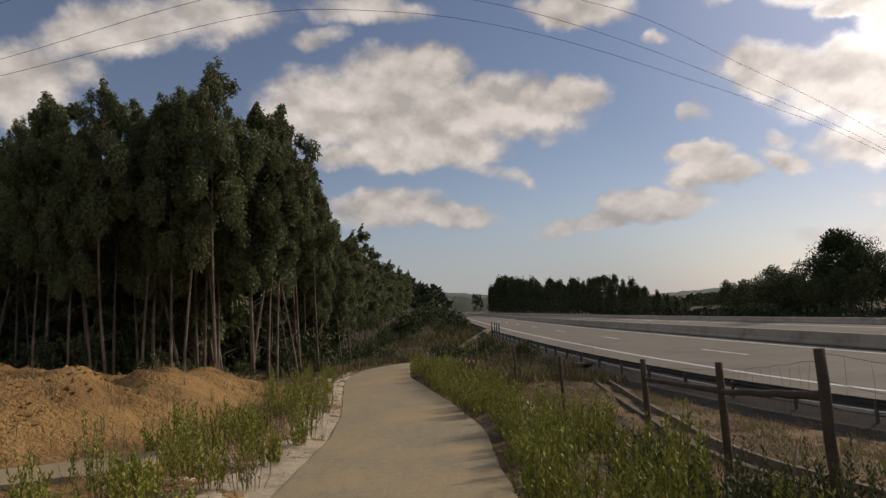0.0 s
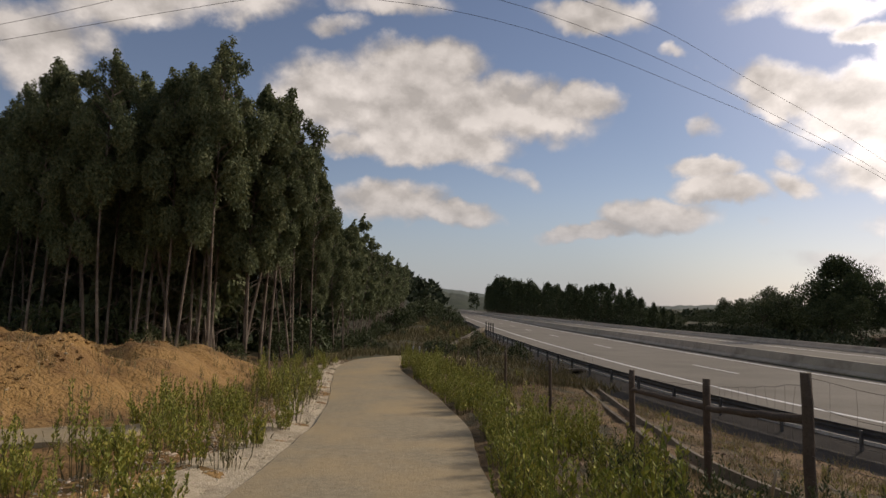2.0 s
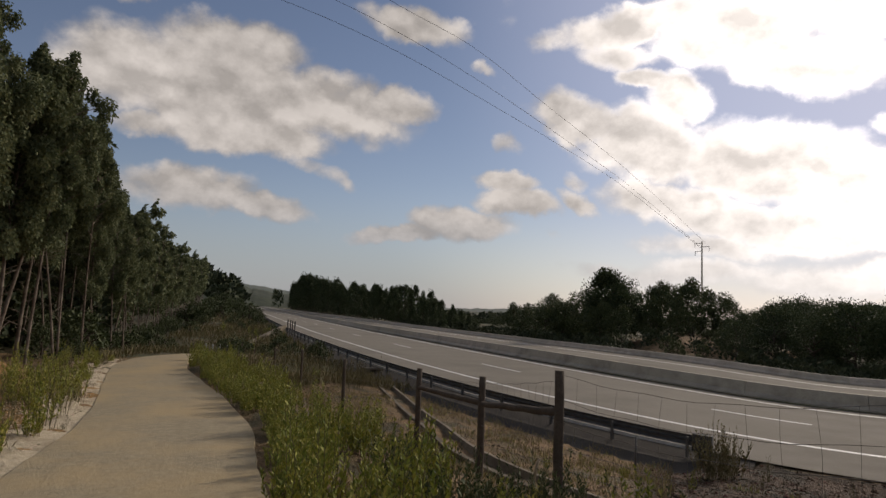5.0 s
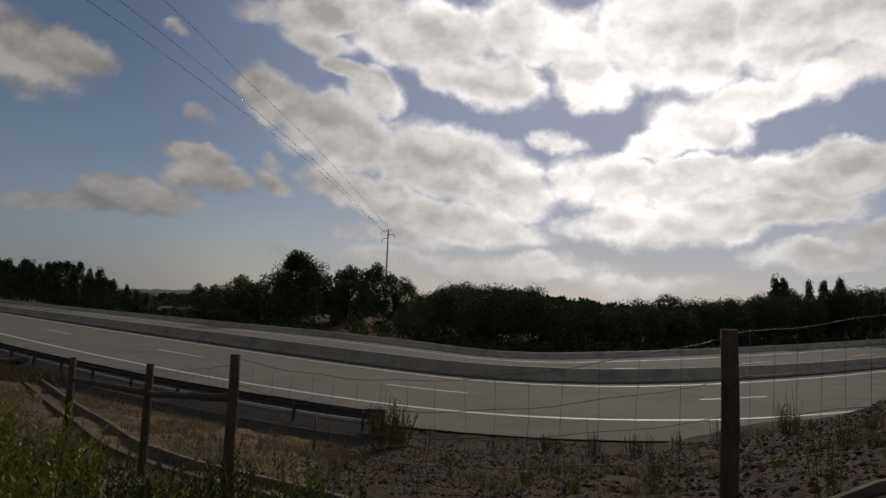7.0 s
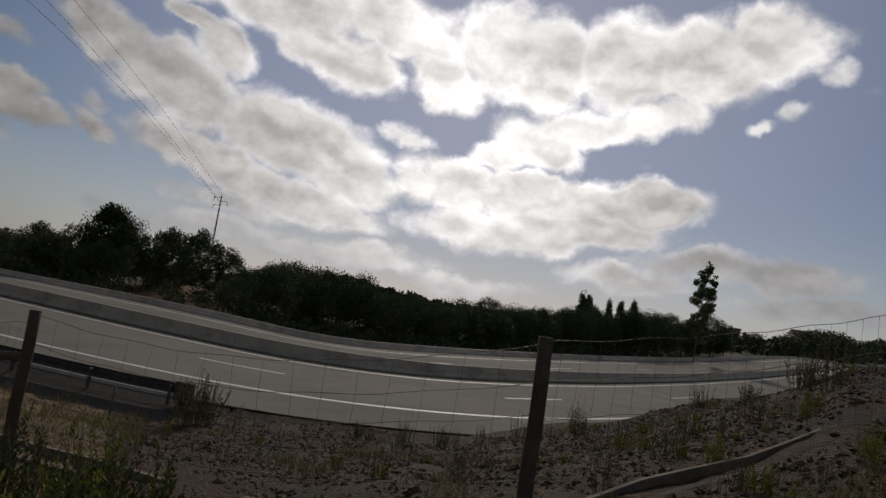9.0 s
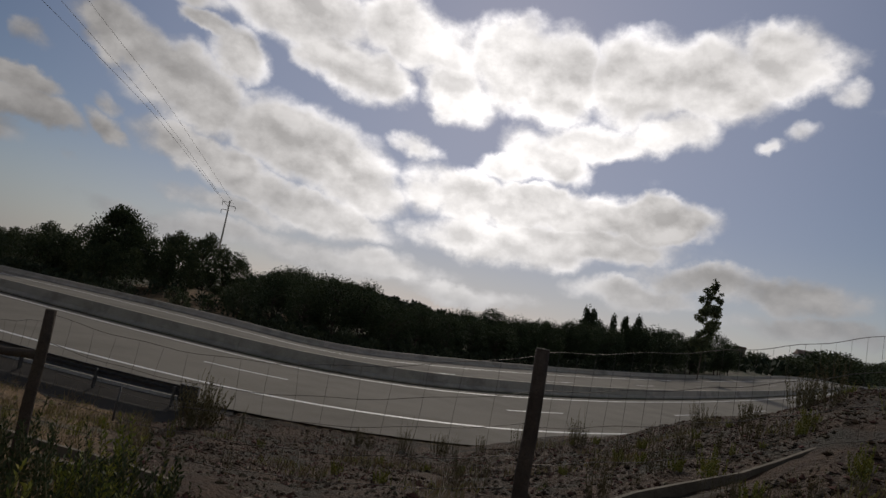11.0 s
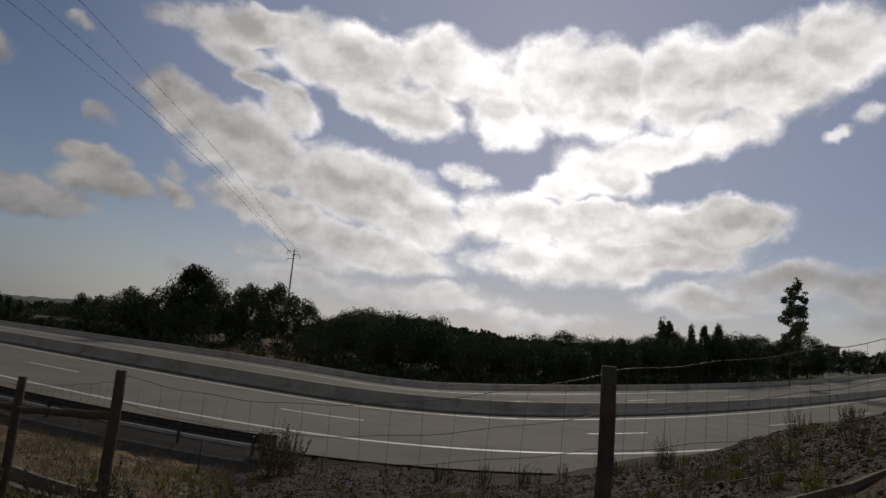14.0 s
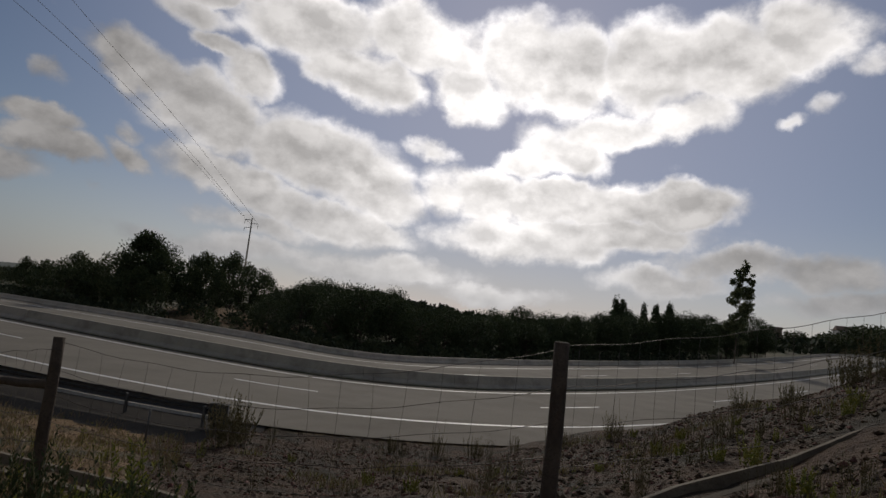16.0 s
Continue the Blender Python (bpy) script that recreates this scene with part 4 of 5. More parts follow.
def eucalyptus(seed, height, bare=0.45, spread=1.0, leaves=3000, sparse=1.0, leaf=0.3, plume=1.15):
    """Slender trunk, rising limbs and a tall crown of hanging leaves in clumps."""
    global rng
    rng = np.random.default_rng(seed)
    rnd = random.Random(seed)
    root = new("eucalyptus_tree")
    lean = Vector((rnd.uniform(-0.11, 0.11), rnd.uniform(-0.11, 0.11), 0))
    axis = []
    for k in range(13):
        u = k / 12
        axis.append(Vector((lean.x * height * u + 0.12 * math.sin(u * 5 + seed), lean.y * height * u + 0.12 * math.cos(u * 4 + seed * 2), -0.3 + (height + 0.3) * u)))

    def on_axis(u):
        f = min(11.999, u * 12)
        return axis[int(f)].lerp(axis[int(f) + 1], f % 1)

    tubes = [(axis, 0.062 * height / 11, 0.014, 8)]
    clumps = []
    n_limb = int(16 * sparse) + 5
    for k in range(n_limb):
        u = bare + (0.97 - bare) * (k + rnd.random() * 0.8) / n_limb
        a = k * 2.4 + rnd.uniform(-0.5, 0.5)
        prof = math.sin(math.pi * min(1, max(0.05, (u - bare) / (1 - bare))) ** 0.75) * 0.8 + 0.35
        ln = spread * prof * rnd.uniform(0.8, 1.45)
        p0 = on_axis(u)
        out = Vector((math.cos(a), math.sin(a), 0))
        p1 = p0 + out * ln * 0.5 + Vector((0, 0, ln * 0.45))
        p2 = p0 + out * ln + Vector((0, 0, ln * 0.75))
        tubes.append(([p0, p1, p2], 0.03, 0.008, 4))
        small = 1.0 - 0.5 * max(0.0, (u - 0.6) / 0.4)
        for j in range(rnd.randint(1, 2)):
            clumps.append((p1.lerp(p2, rnd.uniform(0.55, 1.15) - 0.4 * j) + Vector((rnd.gauss(0, 0.1), rnd.gauss(0, 0.1), rnd.gauss(0, 0.15))), rnd.choice((0.2, 0.28, 0.38, 0.52)) * rnd.uniform(0.9, 1.1) * small))
    clumps += [(on_axis(0.97) + Vector((rnd.gauss(0, 0.08), rnd.gauss(0, 0.08), 0.32 * k)), 0.34 - 0.07 * k) for k in range(4)]
    # a few bare dead twigs low down
    for k in range(7):
        u = rnd.uniform(0.12, bare)
        a = rnd.uniform(0, 6.28)
        p0 = on_axis(u)
        tubes.append(([p0, p0 + Vector((math.cos(a), math.sin(a), 0.5)) * rnd.uniform(0.3, 0.8), p0 + Vector((math.cos(a), math.sin(a), 0.35)) * rnd.uniform(0.8, 1.3)], 0.014, 0.005, 3))
    part("trunk", join_tubes("trunk", tubes, M_BARK), root, "pale peeling trunk with thin limbs")
    C = np.array([tuple(c[0]) for c in clumps])
    R = np.array([c[1] for c in clumps])
    n = int(leaves * sparse)
    i = rng.choice(len(C), n, p=R ** 2 / (R ** 2).sum())
    off = rng.normal(size=(n, 3))
    off = off / np.linalg.norm(off, axis=1)[:, None] * (rng.random(n) ** 0.45 * 1.05)[:, None] * R[i][:, None] * np.array([1, 1, plume])
    d = rng.normal(size=(n, 3)) * 0.55 + np.array([0, 0, -0.75])
    part("crown", leaf_mesh("crown", C[i] + off, d, rng.uniform(0.7, 1.3, n) * leaf, rng.uniform(0.7, 1.3, n) * leaf * 0.24, M_EUC), root, "hanging grey-green leaves in loose clumps")
    return root


def round_tree(seed, height, width, mat, leaf, leaves, trunk_share=0.3, name="pine_tree", droop=0.0, point=0.0, clump_n=60):
    """A dense crown of many leaf clumps with a bumpy outline on a short trunk."""
    global rng
    rng = np.random.default_rng(seed)
    rnd = random.Random(seed)
    root = new(name)
    base = trunk_share * height
    tubes = [([Vector((0.05 * math.sin(k + seed), 0.05 * math.cos(k * 2 + seed), -0.4 + (height * 0.8 + 0.4) * k / 6)) for k in range(7)], 0.03 * height * 0.6, 0.02, 7)]
    clumps = []
    for k in range(clump_n):
        u = rnd.random() ** 0.8
        z = base + (height - base) * u
        fat = (math.sin(math.pi * min(1, 0.12 + 0.86 * u)) ** (0.55)) * (1 - point * u)
        a = rnd.uniform(0, 6.283)
        r = width / 2 * fat * (0.45 + 0.55 * rnd.random() ** 0.5)
        p = Vector((math.cos(a) * r, math.sin(a) * r, z + rnd.gauss(0, 0.04) * height))
        clumps.append((p, rnd.uniform(0.09, 0.17) * width))
        if k % 3 == 0:
            q = Vector((0, 0, max(base * 0.8, z - 0.35 * r - 0.3)))
            tubes.append(([q, q.lerp(p, 0.5) + Vector((0, 0, 0.1)), p], 0.05, 0.012, 4))
    part("trunk", join_tubes("trunk", tubes, M_DBARK), root)
    C = np.array([tuple(c[0]) for c in clumps])
    R = np.array([c[1] for c in clumps])
    i = rng.integers(0, len(C), leaves)
    off = rng.normal(size=(leaves, 3))
    off = off / np.linalg.norm(off, axis=1)[:, None] * (rng.random(leaves) ** 0.4 * 1.15)[:, None] * R[i][:, None]
    d = off / (np.linalg.norm(off, axis=1)[:, None] + 1e-6) + rng.normal(size=(leaves, 3)) * 0.6 + np.array([0, 0, 0.5 - droop])
    part("crown", leaf_mesh("crown", C[i] + off, d, rng.uniform(0.7, 1.4, leaves) * leaf, rng.uniform(0.7, 1.3, leaves) * leaf * 0.28, mat), root)
    return root


def plant(proto, x, y, scale=1.0, turn=None, dz=-0.05, label="", cat="", group="", squash=1.0):
    gx, gy = (float(v) for v in out(x, y))
    m = pose(gx, gy, land(x, y) + dz, 0, 0, random.uniform(0, 360) if turn is None else turn)
    o = copy_thing(proto, m)
    o.scale = (scale * squash, scale * squash, scale)
    return tagged(o, label, cat, group=group)


def discard(*protos):
    for p in protos:
        for o in (*p.children_recursive, p):
            bpy.data.objects.remove(o)


# the eucalyptus wood: its edge, from the side to far ahead
random.seed(5)
EUCS = [eucalyptus(s, h, b, w, 2000, 1.0, 0.36) for s, h, b, w in ((1, 11.6, 0.34, 1.0), (2, 12.0, 0.42, 1.05), (3, 10.8, 0.28, 1.0), (4, 11.2, 0.4, 1.1), (5, 10.2, 0.16, 1.2))]
FINE = [eucalyptus(s, h, b, w, 12000, 1.3, 0.145, 1.9) for s, h, b, w in ((11, 11.8, 0.42, 0.95), (12, 12.2, 0.52, 1.05), (13, 11.0, 0.36, 0.9), (14, 11.4, 0.48, 1.0), (15, 12.0, 0.58, 1.15))]
WOOD_AZ = [-75, -48, -43, -39, -36, -31, -27, -24.5, -22.5, -20.5, -18.5, -16.8, -15.2, -13.8, -12.2, -10, -8.2, -5.8, -3.2, -1.7]
WOOD_EL = [20, 18.5, 21, 22, 23.5, 24.3, 26, 26.6, 26.6, 24.6, 21.8, 20, 17, 13.5, 9.8, 9.8, 6.8, 5.6, 4.4, 3]


def wood_scale(x, y, tall, less):
    """Scale by which a tree of that height reaches the wood's skyline, less some degrees."""
    el = float(np.interp(math.degrees(math.atan2(x, y)), WOOD_AZ, WOOD_EL))
    el += less * el / 25
    return min(1.3, max(0.25, (1.6 + math.hypot(x, y) * math.tan(radians(el)) - land(x, y)) / tall))


LBL_EUC = "slender eucalyptus tree with a pale bare trunk, in a wood"
FRONT = [(-46, 19.0), (-34, 18.0), (-26, 17.0), (-20, 16.4), (-14.5, 16.2), (-10.5, 16.6), (-7.6, 17.6), (-6.3, 20), (-6.1, 25), (-6.3, 33), (-6.6, 45), (-7.0, 60), (-7.4, 80), (-8.2, 110), (-9.5, 150)]
edge_pts = spline([(x, y, 0) for x, y in FRONT], 0.5)
acc, gap, k = 0.0, 0.0, 0
for i in range(1, len(edge_pts)):
    p, q = edge_pts[i - 1], edge_pts[i]
    acc += (q - p).length
    far = max(0, q.y - 22)
    if acc >= gap:
        t = (q - p).normalized()
        nn = Vector((-t.y, t.x, 0))  # into the wood
        rows = 8 if far < 6 else (4 if far < 50 else 2)
        for r in range(rows):
            dep = r * 1.75 + random.uniform(-0.5, 0.5)
            pos = q + nn * dep + t * random.uniform(-0.6, 0.6)
            if pos.y < 14.8:
                continue
            e = EUCS[4] if (far > 0 and r < 2 and k % 2) or r > 3 or (r > 2 and k % 3) else EUCS[k % 4]
            if r < 2 and far < 9:
                e = FINE[k % 5]
            k += 1
            sc = wood_scale(pos.x, pos.y, 11.9 if e in FINE else 11.4, random.uniform(-5.0, 0.3) if r < 2 or far > 9 else random.uniform(-12, -4.5))
            thin = random.uniform(0.85, 1.25) if far < 3 else random.uniform(0.8, 1.2)
            plant(e, pos.x, pos.y, sc, squash=thin, label=LBL_EUC, cat="tree", group="eucalyptus wood")
        acc, gap = 0.0, random.uniform(1.3, 2.0) * (1 + far * 0.02)
# the tall group at the corner of the wood
for k, (az, d) in enumerate(((-29.2, 18.6), (-28.0, 18.2), (-25.4, 18.4), (-24.6, 19.0), (-21.5, 19.2), (-18.5, 19.8), (-16.9, 20.6), (-35.4, 18.6), (-36.4, 19.2), (-38.7, 18.8), (-41.2, 19.4), (-32.0, 18.9))):
    x, y = d * math.sin(radians(az)), d * math.cos(radians(az))
    plant(FINE[(k * 3) % 5], x, y, wood_scale(x, y, 12.2, 0.0 if k % 3 else -1.2), label="tall eucalyptus tree with pale trunk at the wood's edge", cat="tree", group="eucalyptus wood")
# one beside the camera whose lowest twigs hang into view
NEAR_E = eucalyptus(9, 9.0, 0.3, 1.5, 9000, 1.0, 0.14)
plant(NEAR_E, -9.0, 6.5, 0.84, turn=20, label="eucalyptus tree with low hanging twigs beside the track", cat="tree")
# undergrowth at the wood's foot
UNDER = [round_tree(21 + s, 1.5, 1.7, M_BUSH, 0.15, 800, 0.0, "undergrowth_bush", clump_n=26) for s in range(3)]
for i in range(0, len(edge_pts), 2):
    q = edge_pts[i]
    if q.y < 80 and random.random() < 0.8:
        x, y = q.x + random.uniform(-0.9, 1.1), q.y + random.uniform(-1.4, 0.5)
        plant(UNDER[i % 3], x, y, random.uniform(0.35, 0.95), label="low dark green bush at the wood's edge", cat="bush", group="undergrowth")

for k in range(70):
    q = edge_pts[random.randrange(len(edge_pts))]
    if q.y < 32:
        dep = random.uniform(4, 13)
        x, y = (q.x + random.uniform(-1, 1), q.y + dep) if q.y < 18.5 else (q.x - dep, q.y + random.uniform(-1, 1))
        plant(UNDER[k % 3], x, y, random.uniform(1.0, 1.7), label="dark shrub growing inside the wood", cat="bush", group="wood shrubs")


def road_q(x, y):
    i = index_near(x, y)
    return (x - EL[i, 0]) * NOR[i, 0] + (y - EL[i, 1]) * NOR[i, 1]


# ---- across the motorway ----
PINES = [round_tree(31 + s, 5.2, w, M_PINE, 0.15, 8000, 0.24, "pine_tree", clump_n=80) for s, w in enumerate((4.4, 5.0, 3.8))]
TALL = [round_tree(41 + s, 8.0, w, M_PINE, 0.3, 3200, 0.1, "conifer_tree", point=0.6, clump_n=80) for s, w in enumerate((3.4, 4.0, 3.0))]
BROAD = [round_tree(51 + s, 5.0, 4.6, M_BUSH, 0.22, 4400, 0.15, "broadleaf_tree", clump_n=40) for s in range(3)]


def tree_at(protos, az, d, el, label, cat, group, height, squash=1.0, turn=None):
    """A tree whose top stands at that elevation."""
    x, y = d * math.sin(radians(az)), d * math.cos(radians(az))
    while 36 < az < 125 and road_q(x, y) < 25.5:
        d += 1.5
        x, y = d * math.sin(radians(az)), d * math.cos(radians(az))
    top = 1.6 + d * math.tan(radians(el))
    p = random.choice(protos)
    s = (top - land(x, y)) / height
    return plant(p, x, y, s, label=label, cat=cat, group=group, squash=squash / s if squash > 2 else squash, turn=turn)


PROFILE_AZ = [53.5, 55, 57, 60, 63, 66.3, 70, 74, 78, 81, 86, 90, 92.2, 95, 98, 100, 102, 105, 108.3]
PROFILE_EL = [0.9, 1.6, 1.8, 2.1, 1.8, 2.3, 1.4, 0.9, 0.8, 1.6, 1.9, 1.9, 3.3, 3.0, 3.3, 3.0, 3.6, 3.9, 3.3]
for row, (d0, dz) in enumerate(((47, -0.2), (52, 0.0), (58, 0.1), (66, 0.0))):
    az = 54.0 + row * 0.7
    while az < 108.5:
        d = (d0 + random.uniform(-2, 2)) * (1 + 0.55 * max(0, az - 84) / 24)
        tree_at(PINES, az, d, float(np.interp(az, PROFILE_AZ, PROFILE_EL)) - 0.35 + dz + random.uniform(-1.0, 0.45), "dense dark green pine across the motorway", "tree", "roadside pines", 5.2, squash=random.uniform(0.95, 1.3))
        az += random.uniform(2.4, 3.6)
for az, el in ((92.2, 4.3), (95.2, 3.9), (96.4, 3.7), (97.8, 4.0), (93.0, 3.9)):
    tree_at(TALL, az, 72, el, "narrow pointed conifer above the pines", "tree", "pointed conifers", 8.0, squash=0.6)
LONE = eucalyptus(77, 10.5, 0.25, 0.85, 4200, 1.5, 0.26, 1.2)
plant(LONE, 78 * math.sin(radians(104.2)), 78 * math.cos(radians(104.2)), (1.6 + 78 * math.tan(radians(9.3)) - land(78 * math.sin(radians(104.2)), 78 * math.cos(radians(104.2)))) / 10.7, label="lone tall ragged eucalyptus with a sparse crown", cat="tree", squash=1.15)
for az, d, el, sq in ((33.2, 70, 1.2, 1.2), (35.2, 66, 1.7, 1.1), (36.4, 64, 1.4, 1.1), (37.7, 66, 1.5, 1.0), (38.6, 62, 2.6, 0.8), (34.2, 62, 0.6, 1.2), (32.3, 74, 0.6, 1.3), (30.8, 76, 0.8, 0.9)):
    tree_at(BROAD, az, d, el, "round broadleaf tree across the motorway", "tree", "roadside trees", 5.0, squash=sq)
BIG = round_tree(61, 7.4, 5.2, M_PINE, 0.26, 14000, 0.08, "pine_tree", clump_n=110)
for az, d, el in ((41.3, 60, 5.0),):
    tree_at([BIG], az, d, el, "large dense dark pine standing above its neighbours", "tree", "roadside pines", 7.6, squash=0.95)
tree_at([PINES[0]], 43.0, 62, 4.0, "dense dark pine beside the large one", "tree", "roadside pines", 5.2, squash=0.7)
for az, d, el, sq in ((44.8, 66, 2.6, 0.8), (46.2, 64, 3.3, 0.9), (47.6, 66, 3.5, 0.9), (49.4, 62, 3.7, 0.9), (50.6, 64, 3.2, 0.8), (51.8, 64, 3.0, 0.9), (53.2, 66, 2.3, 0.7), (45.6, 60, 1.9, 0.8), (48.3, 58, 2.0, 0.7), (42.6, 56, 0.8, 1.0), (40.3, 57, 1.0, 1.1)):
    tree_at(BROAD, az, d, el, "broadleaf tree on the earth mound", "tree", "roadside trees", 5.0, squash=sq)
# the dark wood beside the far carriageway
for row in range(3):
    y = 78.0 + row * 3
    while y < 330:
        x = float(np.interp(y, [78, 130, 250, 330], [33.0, 32.5, 31.5, 32])) + row * 4 + random.uniform(-1, 1)
        d, az = math.hypot(x, y), math.degrees(math.atan2(x, y))
        el = float(np.interp(az, [4, 6, 7, 11.2, 14.3, 16.8, 19.9, 22.0, 23], [1.9, 2.6, 3.2, 2.8, 2.2, 2.2, 2.7, 1.6, 0.5])) - 0.05 + random.uniform(-1.3, 0.4)
        tree_at(TALL, az, d, el, "dark pointed conifer of the wood beside the motorway", "tree", "dark conifer wood", 8.0, squash=random.uniform(0.7, 1.05))
        y += random.uniform(2.2, 3.8) * (1 + (y - 78) / 110)
# scrub on the rise beside the curve
for k in range(60):
    az, d = random.uniform(101, 122), random.uniform(66, 130)
    x, y = d * math.sin(radians(az)), d * math.cos(radians(az))
    if road_q(x, y) > 26:
        tree_at(BROAD, az, d, float(np.interp(az, [100, 106, 109, 112, 122], [2.2, 1.8, 1.2, 1.3, 2.4])) + random.uniform(-1.2, -0.2), "dark scrub on the rise beyond the motorway", "bush", "rise scrub", 5.0, squash=1.5)
# low scrub in the gap between, and along the far barrier
for k in range(46):
    az, d = random.uniform(22.5, 34), random.uniform(86, 240)
    tree_at(BROAD, az, d, random.uniform(-1.3, 0.15) - 0.3 * (d < 120), "green scrub in the valley beyond the motorway", "bush", "valley scrub", 5.0, squash=1.6)
for k in range(40):
    az = random.uniform(42, 118)
    d = random.uniform(40, 46) * (1 + 0.55 * max(0, az - 84) / 24)
    x, y = d * math.sin(radians(az)), d * math.cos(radians(az))
    if road_q(x, y) > 23:
        plant(UNDER[k % 3], x, y, random.uniform(0.4, 0.9), label="low dry bush beyond the far barrier", cat="bush", group="far bushes")
for k in range(14):
    az, d = random.uniform(43.5, 56), random.uniform(44, 62)
    x, y = d * math.sin(radians(az)), d * math.cos(radians(az))
    if road_q(x, y) > 23:
        plant(UNDER[k % 3], x, y, random.uniform(0.5, 1.2), label="dark scrubby bush on the reddish earth mound", cat="bush", group="mound bushes")
# bushes on the embankment and in the hollow ahead
for k in range(75):
    y = 30 + 95 * random.random() ** 1.4
    x = random.uniform(-5.5, 5.4) if y < 60 else random.uniform(-6, 4.5)
    if road_q(x, y) < -4.6 and abs(x + 1.8) > 0.9 and not (36 < y < 58.5 and abs(x - (0.15 + (y - 36.5) * 0.235)) < 0.9):
        plant(UNDER[k % 3], x, y, random.uniform(0.3, 0.85), label="small bush on the grassy embankment", cat="bush", group="embankment bushes")
for k in range(45):
    y = random.uniform(66, 150)
    x = random.uniform(-7.5, 3.0)
    if road_q(x, y) < -5:
        plant(UNDER[k % 3], x, y, random.uniform(0.9, 1.9), label="shrub on the grassy rise beside the motorway", cat="bush", group="rise shrubs")
discard(*UNDER, *EUCS, *FINE, NEAR_E, *PINES, *TALL, *BROAD, BIG, LONE)


def far_wood(name, spots, leaf, label):
    """A distant wood: many small tufted tree tops in one mesh."""
    global rng
    rng = np.random.default_rng(17)
    C, D, Ls = [], [], []
    for x, y, z, h, w in spots:
        n = 46
        u = rng.random(n) ** 0.7
        a = rng.uniform(0, 6.283, n)
        r = w / 2 * (1.05 - u ** 1.5) * rng.random(n) ** 0.4
        gx, gy = out(x, y)
        C.append(np.stack([gx + np.cos(a) * r, gy + np.sin(a) * r, z + h * u], 1))
        D.append(np.stack([np.cos(a), np.sin(a), rng.uniform(0.2, 1.6, n)], 1))
        Ls.append(leaf * h * rng.uniform(0.7, 1.3, n))
    C, D, Ls = np.concatenate(C), np.concatenate(D), np.concatenate(Ls)
    return tagged(new(name, leaf_mesh(name, C, D, Ls, Ls * 0.33, M_FARLEAF)), label, "wood", kind="stuff")


def wood_spots(n, az0, az1, d0, d1, el_az, el_v, h0, h1):
    out = []
    for _ in range(n):
        az, d = random.uniform(az0, az1), d0 + (d1 - d0) * random.random()
        x, y = d * math.sin(radians(az)), d * math.cos(radians(az))
        if abs(road_q(x, y) - 9) < 16:
            continue
        h = random.uniform(h0, h1)
        top = 1.6 + d * math.tan(radians(float(np.interp(az, el_az, el_v)) + random.uniform(-1.0, 0.15)))
        out.append((x, y, top - h, h, h * 0.75))
    return out


scrub = []
for k in range(900):
    s0, q0 = S_NEAR - 95 + 165 * random.random(), 22.3 + 9 * random.random() ** 1.5
    p = at_plan(min(NI - 1, int(along(s0))), q0)
    az = math.degrees(math.atan2(p.x, p.y))
    if 18 < az < 118 and not (44 < az < 54 and q0 < 28):
        scrub.append((p.x, p.y, land(p.x, p.y) - 0.1, random.uniform(0.6, 1.5), random.uniform(1.0, 2.2)))
far_wood("roadside_scrub", scrub, 0.26, "dark scrub under the trees beyond the far barrier")
inner = []
for k in range(420):
    q = edge_pts[random.randrange(len(edge_pts))]
    dep = random.uniform(7, 14)
    if q.y < 40:
        x, y = (q.x + random.uniform(-1, 1), q.y + dep) if q.y < 18.5 else (q.x - dep, q.y + random.uniform(-1, 1))
        inner.append((x, y, land(x, y) - 0.1, random.uniform(2.0, 4.5), random.uniform(1.5, 2.6)))
far_wood("wood_understorey", inner, 0.16, "dark shrubs and saplings deep inside the wood")
far_wood("far_wood_ahead", wood_spots(420, -16, 4.5, 170, 640, [-16, -8, -4, -2, 1, 4.5], [4.5, 4.6, 4.4, 3.2, 2.3, 1.8], 9, 15), 0.2, "dark distant wood closing the view ahead")
far_wood("far_wood_valley", wood_spots(420, 21, 45, 150, 600, [21, 26, 34, 45], [0.1, -0.1, 0.3, 0.8], 5, 9), 0.24, "distant green wood in the valley")
far_wood("far_wood_ridge", wood_spots(700, 52, 124, 120, 330, [52, 58, 64, 68, 73, 78, 84, 92, 106, 124], [0.2, 1.3, 2.0, 1.9, 1.3, 0.7, 1.0, 1.5, 1.9, 2.6], 5, 9), 0.24, "distant wood on the ridge across the motorway")
